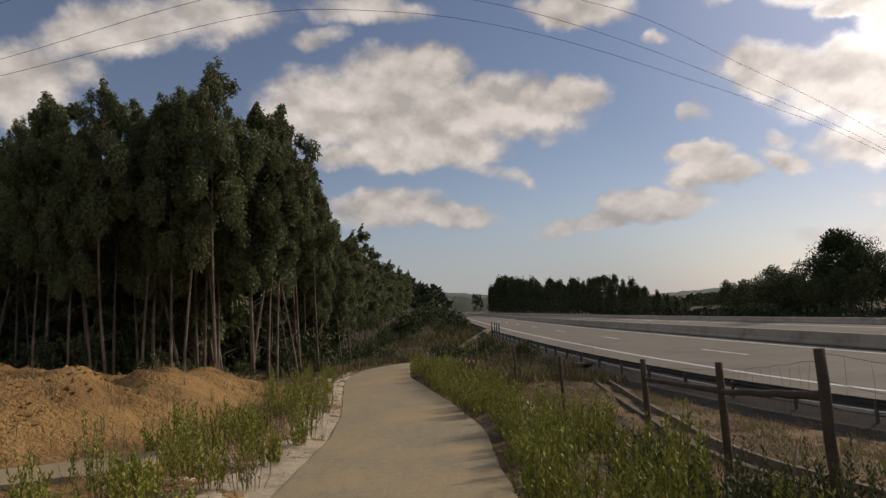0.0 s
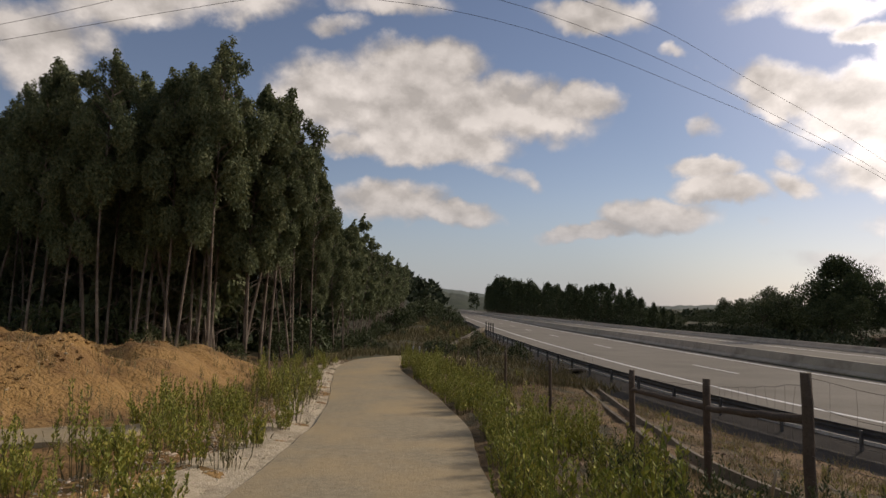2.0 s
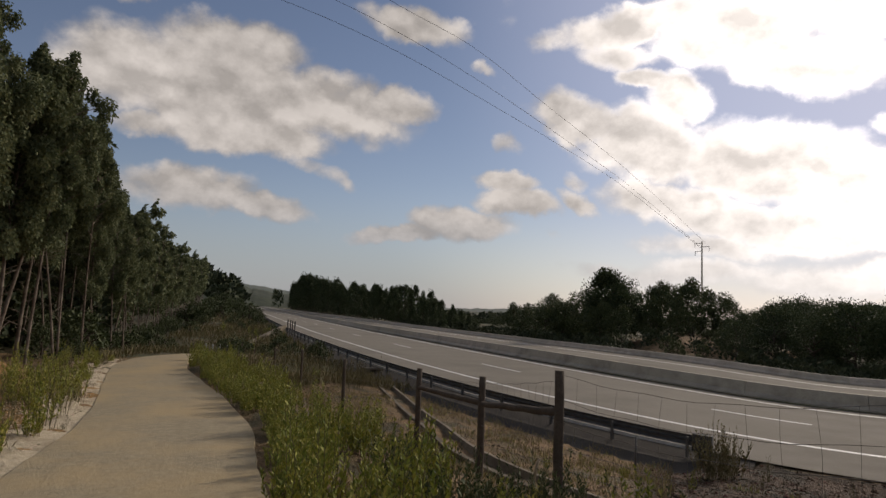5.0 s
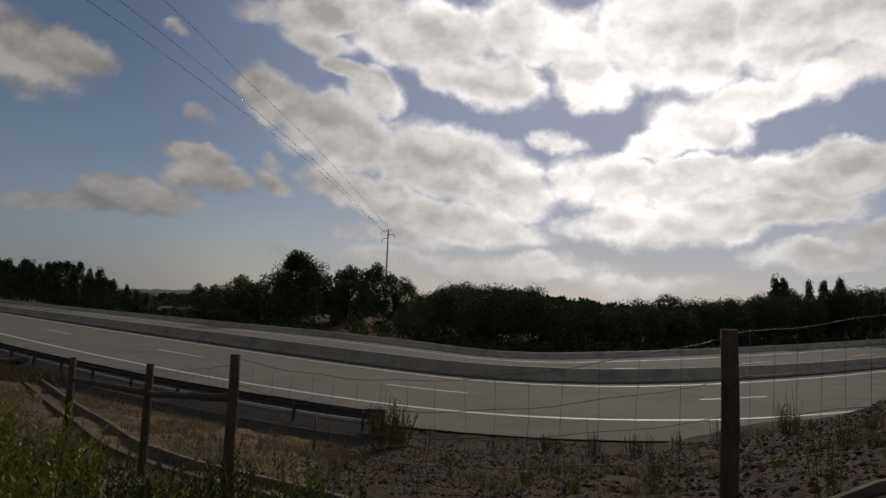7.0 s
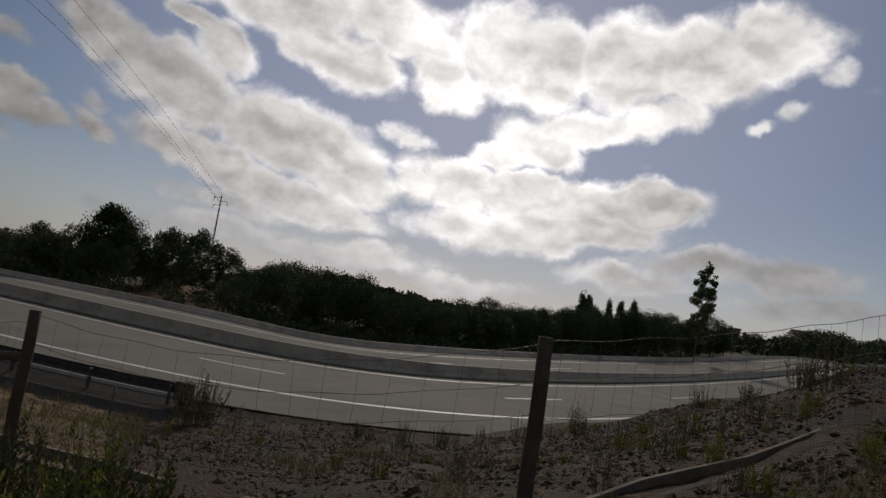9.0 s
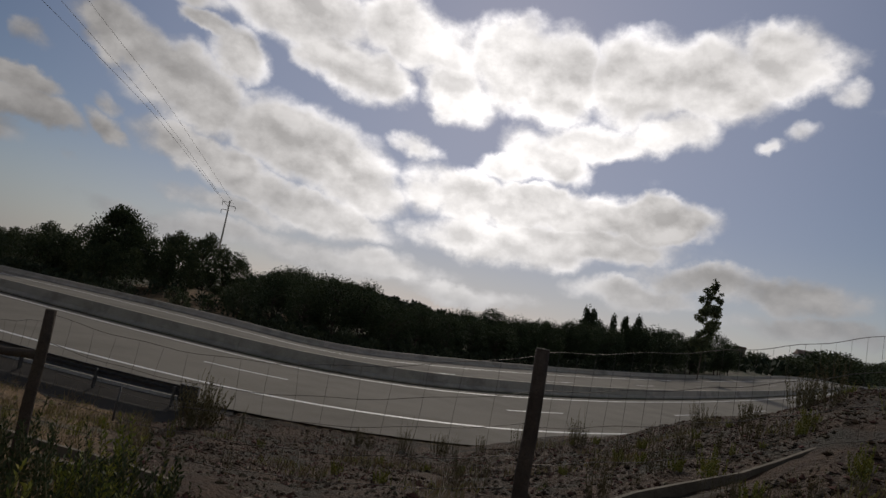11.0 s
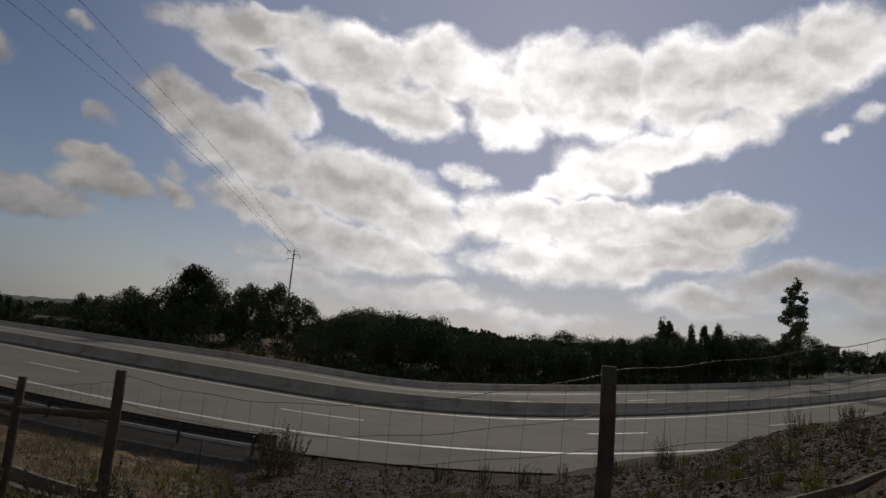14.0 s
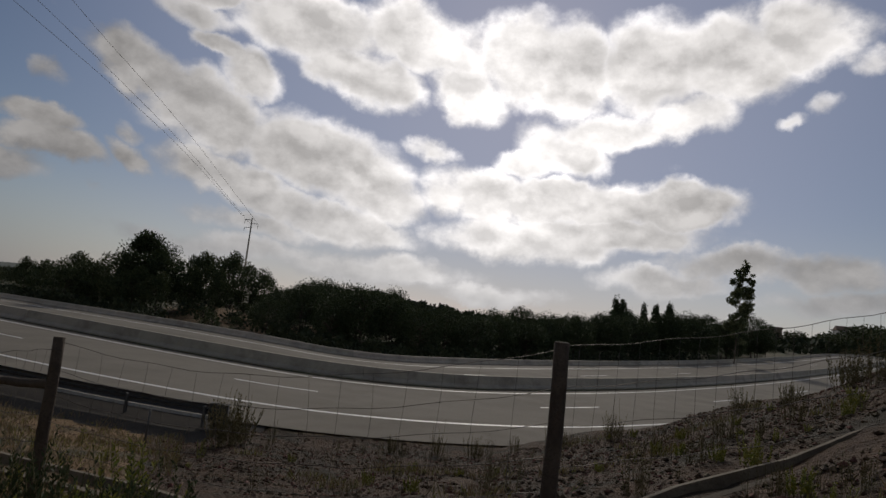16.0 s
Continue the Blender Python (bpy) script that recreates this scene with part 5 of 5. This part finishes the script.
# ---- weeds, grass, stones ----
def weed(seed, height, stems, per_stem, width, leaf, mat, name, dry=False):
    """A clump of upright stems set with narrow leaves."""
    global rng
    rng = np.random.default_rng(seed)
    rnd = random.Random(seed)
    root = new(name)
    tubes, C, D, Ls = [], [], [], []
    for k in range(stems):
        a, r = rnd.uniform(0, 6.283), width * rnd.random() ** 0.7
        h = height * rnd.uniform(0.55, 1.1)
        p0 = Vector((math.cos(a) * r * 0.5, math.sin(a) * r * 0.5, -0.05))
        p2 = Vector((math.cos(a) * r * 0.9, math.sin(a) * r * 0.9, h))
        p1 = p0.lerp(p2, 0.5) + Vector((rnd.gauss(0, 0.03), rnd.gauss(0, 0.03), 0.04))
        tubes.append(([p0, p1, p2], 0.005, 0.002, 3))
        for j in range(per_stem):
            u = 0.22 + 0.8 * (j + rnd.random()) / per_stem
            p = (p0.lerp(p1, u * 2) if u < 0.5 else p1.lerp(p2, min(1.0, u * 2 - 1)))
            b = rnd.uniform(0, 6.283)
            C.append(tuple(p))
            D.append((math.cos(b) * 0.7, math.sin(b) * 0.7, rnd.uniform(0.45, 1.5)))
            Ls.append(leaf * rnd.uniform(0.6, 1.2) * (1.15 - 0.5 * u))
    part("stalk", join_tubes("stalk", tubes, M_STEM), root)["kind"] = "stuff"
    Ls = np.array(Ls)
    part("foliage", leaf_mesh("foliage", C, D, Ls, Ls * 0.17, mat), root)["kind"] = "stuff"
    return root


WEEDS = [weed(100 + k, h, n, 46, w, 0.062, M_WEED, "green_weed") for k, (h, n, w) in enumerate(((0.66, 12, 0.26), (0.52, 14, 0.3), (0.8, 10, 0.22), (0.42, 16, 0.34), (0.6, 13, 0.36)))]
TALLW = [weed(140 + k, h, n, 26, w, 0.075, M_DRYWEED, "dry_weed") for k, (h, n, w) in enumerate(((0.85, 26, 0.5), (0.7, 30, 0.55), (0.95, 22, 0.4)))]
# dull weeds seen against the sun: darker bush leaf stands for their backlit shade
BACKLIT_WEEDS = [weed(160 + k, 0.6, 20, 30, 0.34, 0.06, M_BUSH, "green_weed") for k in range(2)]
DRYW = [weed(120 + k, h, n, 12, w, 0.05, M_DRYWEED, "dry_weed") for k, (h, n, w) in enumerate(((0.75, 13, 0.3), (0.55, 16, 0.32), (0.95, 10, 0.26)))]
random.seed(21)
placed = []


def try_weed(protos, x, y, sc, gap, label, group):
    if any((x - a) ** 2 + (y - b) ** 2 < gap * gap for a, b in placed):
        return False
    placed.append((x, y))
    plant(random.choice(protos), x, y, sc, dz=-0.02, label=label, cat="weed", group=group)
    return True


def track_off(x, y):
    j = int(np.argmin((TL[:, 0] - x) ** 2 + (TL[:, 1] - y) ** 2))
    return math.hypot(x - TL[j, 0], y - TL[j, 1]) * (1 if x > TL[j, 0] else -1)


G_LAB = "knee-high green weed clump growing beside the track"
n = 0
while n < 380:
    y = 2.2 + 21 * random.random() ** 1.5
    off = TRACK_HALF + 0.12 + random.random() ** 1.35 * (1.5 + 1.0 * math.exp(-((y - 3) / 2.5) ** 2))
    x = float(np.interp(y, TL[:, 1], TL[:, 0])) + off
    if x > 3.5:
        continue
    if random.random() < 0.5:
        try_weed(BACKLIT_WEEDS + WEEDS[:1] if y < 6 and off > 2.1 else WEEDS, x, y, random.uniform(0.75, 1.25), 0.16, G_LAB, "green weeds")
    n += 1
n = 0
while n < 210:
    y = 3.0 + 20 * random.random() ** 1.3
    off = TRACK_HALF + 0.25 + abs(random.gauss(0.75, 0.7))
    x = float(np.interp(y, TL[:, 1], TL[:, 0])) - off
    if random.random() < 0.6 and not (abs((y - 6.45) - (x + 3.95) * 0.464) < 0.8 and x < -3.3):
        try_weed(WEEDS if random.random() < 0.75 else DRYW, x, y, random.uniform(0.6, 1.2), 0.3, "green and straw weeds on the gravel edge", "gravel weeds")
    n += 1
for k in range(70):
    y = 2.6 + 13 * random.random() ** 1.3
    x = float(np.interp(y, TL[:, 1], TL[:, 0])) + TRACK_HALF + random.uniform(0.08, 0.4)
    try_weed(WEEDS, x, y, random.uniform(0.55, 0.9), 0.13, G_LAB, "green weeds")
# bushy patch on the clay and odd plants on its face
for az, d, s in ((-31, 8.0, 1.2), (-29.5, 7.8, 1.1), (-28, 8.6, 1.1), (-24, 8.4, 1.0), (-21, 8.8, 1.0), (-18, 10.5, 1.1), (-16.5, 11, 1.1), (-15, 11.5, 1.0), (-26, 7.4, 1.1), (-22.5, 7.2, 1.0)):
    plant(random.choice(WEEDS), d * math.sin(radians(az)), d * math.cos(radians(az)), s, dz=-0.03, label="bushy green weed at the foot of the clay bank", cat="weed", group="bank weeds")
for k in range(90):
    az, d = random.uniform(-43, -14), random.uniform(8, 15.5)
    plant(random.choice(DRYW), d * math.sin(radians(az)), d * math.cos(radians(az)), random.uniform(0.25, 0.6), dz=-0.02, label="small dry weed on the clay bank", cat="weed", group="dry bank weeds")
# the verge beside the motorway: tall dry plants along its crest
for az, d, s, tall in ((52.2, 12.6, 1.35, 2), (53.3, 12.9, 1.2, 2), (57, 13.0, 0.8, 0), (69.5, 13.4, 0.9, 1), (70.8, 13.2, 0.8, 1), (74.5, 13.4, 1.0, 2), (79.3, 13.6, 1.0, 1), (80.5, 13.8, 0.8, 0), (87, 13.5, 1.0, 0), (93, 13.2, 1.05, 2), (94, 13.0, 0.9, 1), (105.2, 12.6, 0.6, 1), (110, 12.2, 0.55, 0), (114.6, 11.4, 0.7, 1), (64, 12.9, 0.55, 0)):
    plant(DRYW[tall], d * math.sin(radians(az)), d * math.cos(radians(az)), s, dz=-0.03, label="tall straggly dry weed on the motorway verge", cat="weed", group="verge weeds")
for k in range(90):
    az, d = random.uniform(14, 121), random.uniform(5.8, 13.5)
    x, y = d * math.sin(radians(az)), d * math.cos(radians(az))
    if road_q(x, y) < -4.5 and np.min(np.hypot(DRAIN_XY[:, 0] - x, DRAIN_XY[:, 1] - y)) > 0.5:
        plant(random.choice(DRYW + WEEDS[3:4] if az > 55 else DRYW + WEEDS), x, y, random.uniform(0.25, 0.6), dz=-0.02, label="low scrubby weed on the stony verge", cat="weed", group="low verge weeds")
for k in range(150):
    y = random.uniform(19, 64)
    x = float(np.interp(y, [19, 30, 60], [5.5, 3, 2])) + random.uniform(-4, 3.2)
    if abs(track_off(x, y)) > 1.7 and road_q(x, y) < -4:
        plant(random.choice(WEEDS[:1] + DRYW * 2), x, y, random.uniform(0.8, 1.7), dz=-0.03, label="rank weed on the embankment", cat="weed", group="embankment weeds")
# by the fence, with the leaf colour darkened for backlight
for az, d, s in ((40, 4.4, 0.8), (45, 4.6, 0.7), (50, 4.2, 0.6), (34, 4.6, 0.9), (30, 4.2, 0.95), (25, 4.0, 1.0), (38, 3.7, 0.9), (44, 3.6, 0.75), (55, 3.9, 0.5), (60, 4.4, 0.45)):
    plant(random.choice(BACKLIT_WEEDS), d * math.sin(radians(az)), d * math.cos(radians(az)), s, dz=-0.03, label="dull green weed clump by the fence, leaves darkened as backlit", cat="weed", group="fence weeds")
for k in range(60):
    az, d = random.uniform(96, 124), random.uniform(3.4, 8.5)
    x, y = d * math.sin(radians(az)), d * math.cos(radians(az))
    if np.min(np.hypot(DRAIN_XY[:, 0] - x, DRAIN_XY[:, 1] - y)) > 0.42:
        plant(random.choice(DRYW + WEEDS[3:5]), x, y, random.uniform(0.3, 0.75), dz=-0.03, label="low dull weed beside the drain channel", cat="weed", group="drain weeds")
for az, d, s in ((83.2, 13.6, 0.5), (105.4, 12.7, 0.7), (109.7, 12.4, 0.65), (114.0, 11.8, 0.95), (114.9, 11.6, 0.8), (93.4, 13.4, 0.75), (52.9, 12.7, 1.6), (51.6, 12.6, 1.2), (78.6, 13.8, 0.7), (74.8, 13.6, 0.6), (69.9, 13.5, 0.55), (88.4, 13.4, 0.6), (110, 9.0, 0.6), (104, 8.6, 0.5), (98, 9.4, 0.45), (116.5, 9.6, 0.9)):
    plant(TALLW[int(az) % 3], d * math.sin(radians(az)), d * math.cos(radians(az)), s, dz=-0.04, label="bushy dull green and straw plant on the motorway bank", cat="weed", group="bank plants")
discard(*WEEDS, *DRYW, *TALLW, *BACKLIT_WEEDS)

grng = np.random.default_rng(8)


def scatter(n, area):
    """Random places where area(x, y) holds."""
    X, Y = [], []
    while len(X) < n:
        x, y = grng.uniform(-14, 14, 4000), -8 + 36 * grng.random(4000) ** 1.4
        ok = area(x, y)
        X += list(x[ok])
        Y += list(y[ok])
    return np.array(X[:n]), np.array(Y[:n])


def offs(x, y):
    i = nearest(EL, x, y)
    q = (x - EL[i, 0]) * NOR[i, 0] + (y - EL[i, 1]) * NOR[i, 1]
    j = nearest(TL, x, y)
    td = np.hypot(x - TL[j, 0], y - TL[j, 1])
    dd = np.sqrt(((DRAIN_XY[None, :, 0] - x[:, None]) ** 2 + (DRAIN_XY[None, :, 1] - y[:, None]) ** 2).min(1))
    return q, td, np.where(x > TL[j, 0], 1, -1), dd


def grass(n, area, hgt, mat, label):
    X, Y = scatter(n, area)
    Z, _ = land_all(X, Y)
    global rng
    rng = np.random.default_rng(3)
    c = np.stack([*out(X, Y), Z - 0.02], 1)
    d = np.stack([grng.normal(0, 0.45, n), grng.normal(0, 0.45, n), np.ones(n)], 1)
    h = hgt * grng.uniform(0.4, 1.3, n)
    o = new("dry_grass", leaf_mesh("grass", c, d, h, 0.004 + 0.012 * h, mat))
    return tagged(o, label, "grass", kind="stuff")


def slope_grass(n):
    x, y = grng.uniform(-5, 8, n), 20 + 70 * grng.random(n) ** 1.5
    i, j = nearest(EL, x, y), nearest(TL, x, y)
    q = (x - EL[i, 0]) * NOR[i, 0] + (y - EL[i, 1]) * NOR[i, 1]
    td = np.hypot(x - TL[j, 0], y - TL[j, 1])
    ok = (q < -3.6) & (td > 1.6) & (rough_noise(x * 0.5, y * 0.5 + 3) > -0.35)
    x, y = x[ok], y[ok]
    z, _ = land_all(x, y)
    m = len(x)
    d = np.stack([grng.normal(0, 0.4, m), grng.normal(0, 0.4, m), np.ones(m)], 1)
    h = grng.uniform(0.2, 0.6, m) * (1 + (y - 20) / 90)
    o = new("slope_grass", leaf_mesh("slope_grass", np.stack([*out(x, y), z - 0.03], 1), d, h, 0.045 * h, M_DRYWEED))
    return tagged(o, "rank olive and straw grass on the embankment", "grass", kind="stuff")


slope_grass(30000)


def right_verge(x, y):
    q, td, s, dd = offs(x, y)
    patch = rough_noise(x * 0.8 + 7, y * 0.8) + 0.5 * rough_noise(x * 2.3, y * 2.3 + 5)
    side = np.degrees(np.arctan2(x, y)) > 48
    return (q < -3.3) & (td > 1.5) & (s > 0) & (dd > 0.4) & (patch > np.where(side, 0.5, -0.25))


def left_verge(x, y):
    q, td, s, dd = offs(x, y)
    patch = rough_noise(x * 0.9 + 17, y * 0.9)
    return (td > 1.45) & (s < 0) & (td < 6 + 3 * patch) & (y > 0) & (patch > -0.2)


def bank_top(x, y):
    q, td, s, dd = offs(x, y)
    return (s < 0) & (td > 11.2) & (td < 14.5) & (y > 0)


grass(24000, right_verge, 0.2, M_STRAW, "short dry straw grass on the stony verge")
grass(5000, left_verge, 0.22, M_STRAW, "dry straw grass along the track")
grass(6000, bank_top, 0.4, M_DRYWEED, "tall dull grass along the top of the bank")
grass(9000, right_verge, 0.15, M_WEED, "thin green grass on the verge")


def stones(n, area, lo, hi, mat, label, name):
    X, Y = scatter(n, area)
    Z, _ = land_all(X, Y)
    base = np.array([(1, 0, 0), (-1, 0, 0), (0, 1, 0), (0, -1, 0), (0, 0, 0.5), (0, 0, -0.6)], float)
    f0 = np.array([(0, 2, 4), (2, 1, 4), (1, 3, 4), (3, 0, 4), (2, 0, 5), (1, 2, 5), (3, 1, 5), (0, 3, 5)])
    r = lo + (hi - lo) * grng.random(n) ** 2.5
    v = base[None] * (grng.uniform(0.6, 1.35, (n, 6, 1))) * r[:, None, None] * grng.uniform(0.6, 1.3, (n, 1, 3))
    a = grng.uniform(0, 6.28, n)
    ca, sa = np.cos(a)[:, None], np.sin(a)[:, None]
    w = v.copy()
    w[:, :, 0], w[:, :, 1] = v[:, :, 0] * ca - v[:, :, 1] * sa, v[:, :, 0] * sa + v[:, :, 1] * ca
    w += np.stack([*out(X, Y), Z + r * 0.15], 1)[:, None]
    f = (np.arange(n)[:, None, None] * 6 + f0[None]).reshape(-1, 3)
    me = bpy.data.meshes.new(name)
    me.from_pydata(w.reshape(-1, 3).tolist(), [], f.tolist())
    me.materials.append(mat)
    return tagged(new(name, me), label, "stones", kind="stuff")


def gravel_edge(x, y):
    q, td, s, dd = offs(x, y)
    patch = rough_noise(x * 0.7 + 3, y * 0.7 + 30)
    return (s < 0) & (td > 1.2) & (td < 2.2 + 0.7 * patch) & (y > 1) & (y < 22)


def rubble(x, y):
    q, td, s, dd = offs(x, y)
    patch = rough_noise(x * 0.5 + 90, y * 0.5)
    return (q < -2.9) & (td > 2.2) & (s > 0) & (dd > 0.36) & (patch > -0.35)


def clods(x, y):
    q, td, s, dd = offs(x, y)
    return (s < 0) & (td > 5.5) & (td < 12.5) & (y < 14) & (y > -6)


stones(14000, gravel_edge, 0.006, 0.028, M_STONE, "pale limestone gravel along the track's edge", "gravel")
stones(15000, rubble, 0.01, 0.055, M_RUBBLE, "brown and grey stones strewn over the verge", "rubble")
def side_rubble(x, y):
    q, td, s, dd = offs(x, y)
    az, d = np.degrees(np.arctan2(x, y)), np.hypot(x, y)
    return (q < -2.9) & (td > 1.9) & (s > 0) & (dd > 0.3) & (az > 46) & (az < 128) & (d < 15.5) & (rough_noise(x * 1.1 + 31, y * 1.1) > -0.55)


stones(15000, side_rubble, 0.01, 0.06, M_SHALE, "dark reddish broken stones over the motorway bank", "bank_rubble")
stones(2600, side_rubble, 0.025, 0.075, M_BACKLIT_SOIL, "lumps of reddish earth on the motorway bank, colour darkened as backlit", "earth_lumps")
stones(3500, clods, 0.008, 0.035, M_STONE, "pale stones on the clay bank", "bank_stones")
stones(9000, clods, 0.012, 0.075, M_CLAY, "clods and stones on the clay bank", "clods")

# ---- distance ----
def ridge(name, profile, d, depth, mat, label, bumps=0.0, base_el=-1.5):
    """A long hill whose skyline follows azimuth and elevation."""
    az0, az1 = profile[0][0], profile[-1][0]
    n = int((az1 - az0) * 4) + 2
    verts, faces = [], []
    for k in range(n):
        az = az0 + (az1 - az0) * k / (n - 1)
        el = float(np.interp(az, [p[0] for p in profile], [p[1] for p in profile])) + bumps * (noise.noise(Vector((az * 1.3, 0, 0))) + 0.6 * noise.noise(Vector((az * 4.1, 3, 0))))
        for dd, e in ((d, base_el), (d + depth * 0.5, base_el + (el - base_el) * 0.7), (d + depth, el), (d + depth * 1.5, base_el)):
            verts.append(out3((dd * math.sin(radians(az)), dd * math.cos(radians(az)), 1.6 + dd * math.tan(radians(e)))))
    for k in range(n - 1):
        for j in range(3):
            a = k * 4 + j
            faces.append((a, a + 4, a + 5, a + 1))
    return lay(name, mesh_of(name, verts, faces, mat, True), label, "hill", kind="structure")


ridge("backdrop_hill", [(-8, 1.0), (-2, 2.3), (1, 2.2), (4, 1.8), (9, 1.2), (16, 0.7), (24, 0.45), (30, 0.65), (34, 0.3), (42, 0.6), (50, 0.2)], 2300, 900, M_HILL, "hazy blue-green hills on the horizon", 0.12)
ridge("backdrop_woods", [(-80, 4.0), (-30, 3.0), (-12, 2.4), (-4, 2.4), (-1, 2.2), (3, 1.5), (8, 1.0), (22, 0.1), (27, 0.0), (34, -0.1)], 700, 220, M_FARWOOD, "dark wooded slopes in the distance", 0.2)
ridge("backdrop_ridge", [(50, -0.5), (58, 1.2), (64, 2.0), (68, 1.9), (73, 1.2), (78, 0.55), (84, 1.0), (92, 1.5), (106, 1.8), (120, 2.4), (135, 2.5)], 260, 120, M_FARWOOD, "wooded ridge behind the roadside pines", 0.18)

# ---- houses beyond the motorway ----
def house(az, d, w, dep, wall_top, roof_top, label, flat=False, chimney=False, wall=None):
    x, y = d * math.sin(radians(az)), d * math.cos(radians(az))
    root = tagged(new("house"), label, "house")
    z0 = land(x, y) - 0.4
    root.location, root.rotation_euler = out3((x, y, z0)), (0, 0, -radians(float(bearing(az))) + 0.25)
    h = 1.6 + d * math.tan(radians(wall_top)) - z0
    r = 1.6 + d * math.tan(radians(roof_top)) - z0
    part("wall", box_mesh("wall", (-w / 2, -dep / 2, 0), (w / 2, dep / 2, h), wall or M_WALL, 0.02), root)
    if flat:
        part("roof", box_mesh("roof", (-w / 2 - 0.15, -dep / 2 - 0.15, h), (w / 2 + 0.15, dep / 2 + 0.15, r), M_ROOF, 0.02), root)
    else:
        v = [(-w / 2 - 0.3, -dep / 2 - 0.3, h), (w / 2 + 0.3, -dep / 2 - 0.3, h), (w / 2 + 0.3, dep / 2 + 0.3, h), (-w / 2 - 0.3, dep / 2 + 0.3, h), (-w / 2, 0, r), (w / 2, 0, r)]
        part("roof", mesh_of("roof", v, [(0, 1, 5, 4), (2, 3, 4, 5), (1, 2, 5), (3, 0, 4), (3, 2, 1, 0)], M_ROOF), root)
    for k in range(max(1, int(w / 3))):
        xw = -w / 2 + (k + 0.5) * w / max(1, int(w / 3))
        part("window", box_mesh("window", (xw - 0.45, -dep / 2 - 0.03, h * 0.55), (xw + 0.45, -dep / 2 + 0.05, h * 0.85), M_DARK, 0.01), root)
    if chimney:
        part("chimney", box_mesh("chimney", (w / 2 - 1.3, -0.5, h * 0.5), (w / 2 - 0.2, 0.5, r + 1.0), M_CONC, 0.02), root)


house(106.6, 150, 9, 5, 1.55, 1.9, "low white house behind roadside trees", flat=True)
house(108.0, 152, 2.4, 2.4, 2.9, 3.1, "grey block tower beside a low white house", flat=True, wall=M_DRAIN)
house(113.9, 220, 7, 7, 3.3, 3.8, "pale house with a tiled roof among trees")
FAR_T = [round_tree(91 + s, 5.0, 5.0, M_BUSH, 0.4, 1200, 0.15, "broadleaf_tree", clump_n=36) for s in range(2)]
for k in range(26):
    az = random.uniform(109, 122)
    tree_at(FAR_T, az, random.uniform(140, 210), float(np.interp(az, [109, 112, 115.5, 118, 122], [2.6, 2.9, 4.0, 3.6, 3.8])) + random.uniform(-0.7, 0.1), "small dark tree on the far rise", "tree", "far trees", 5.0, squash=1.5)
discard(*FAR_T)
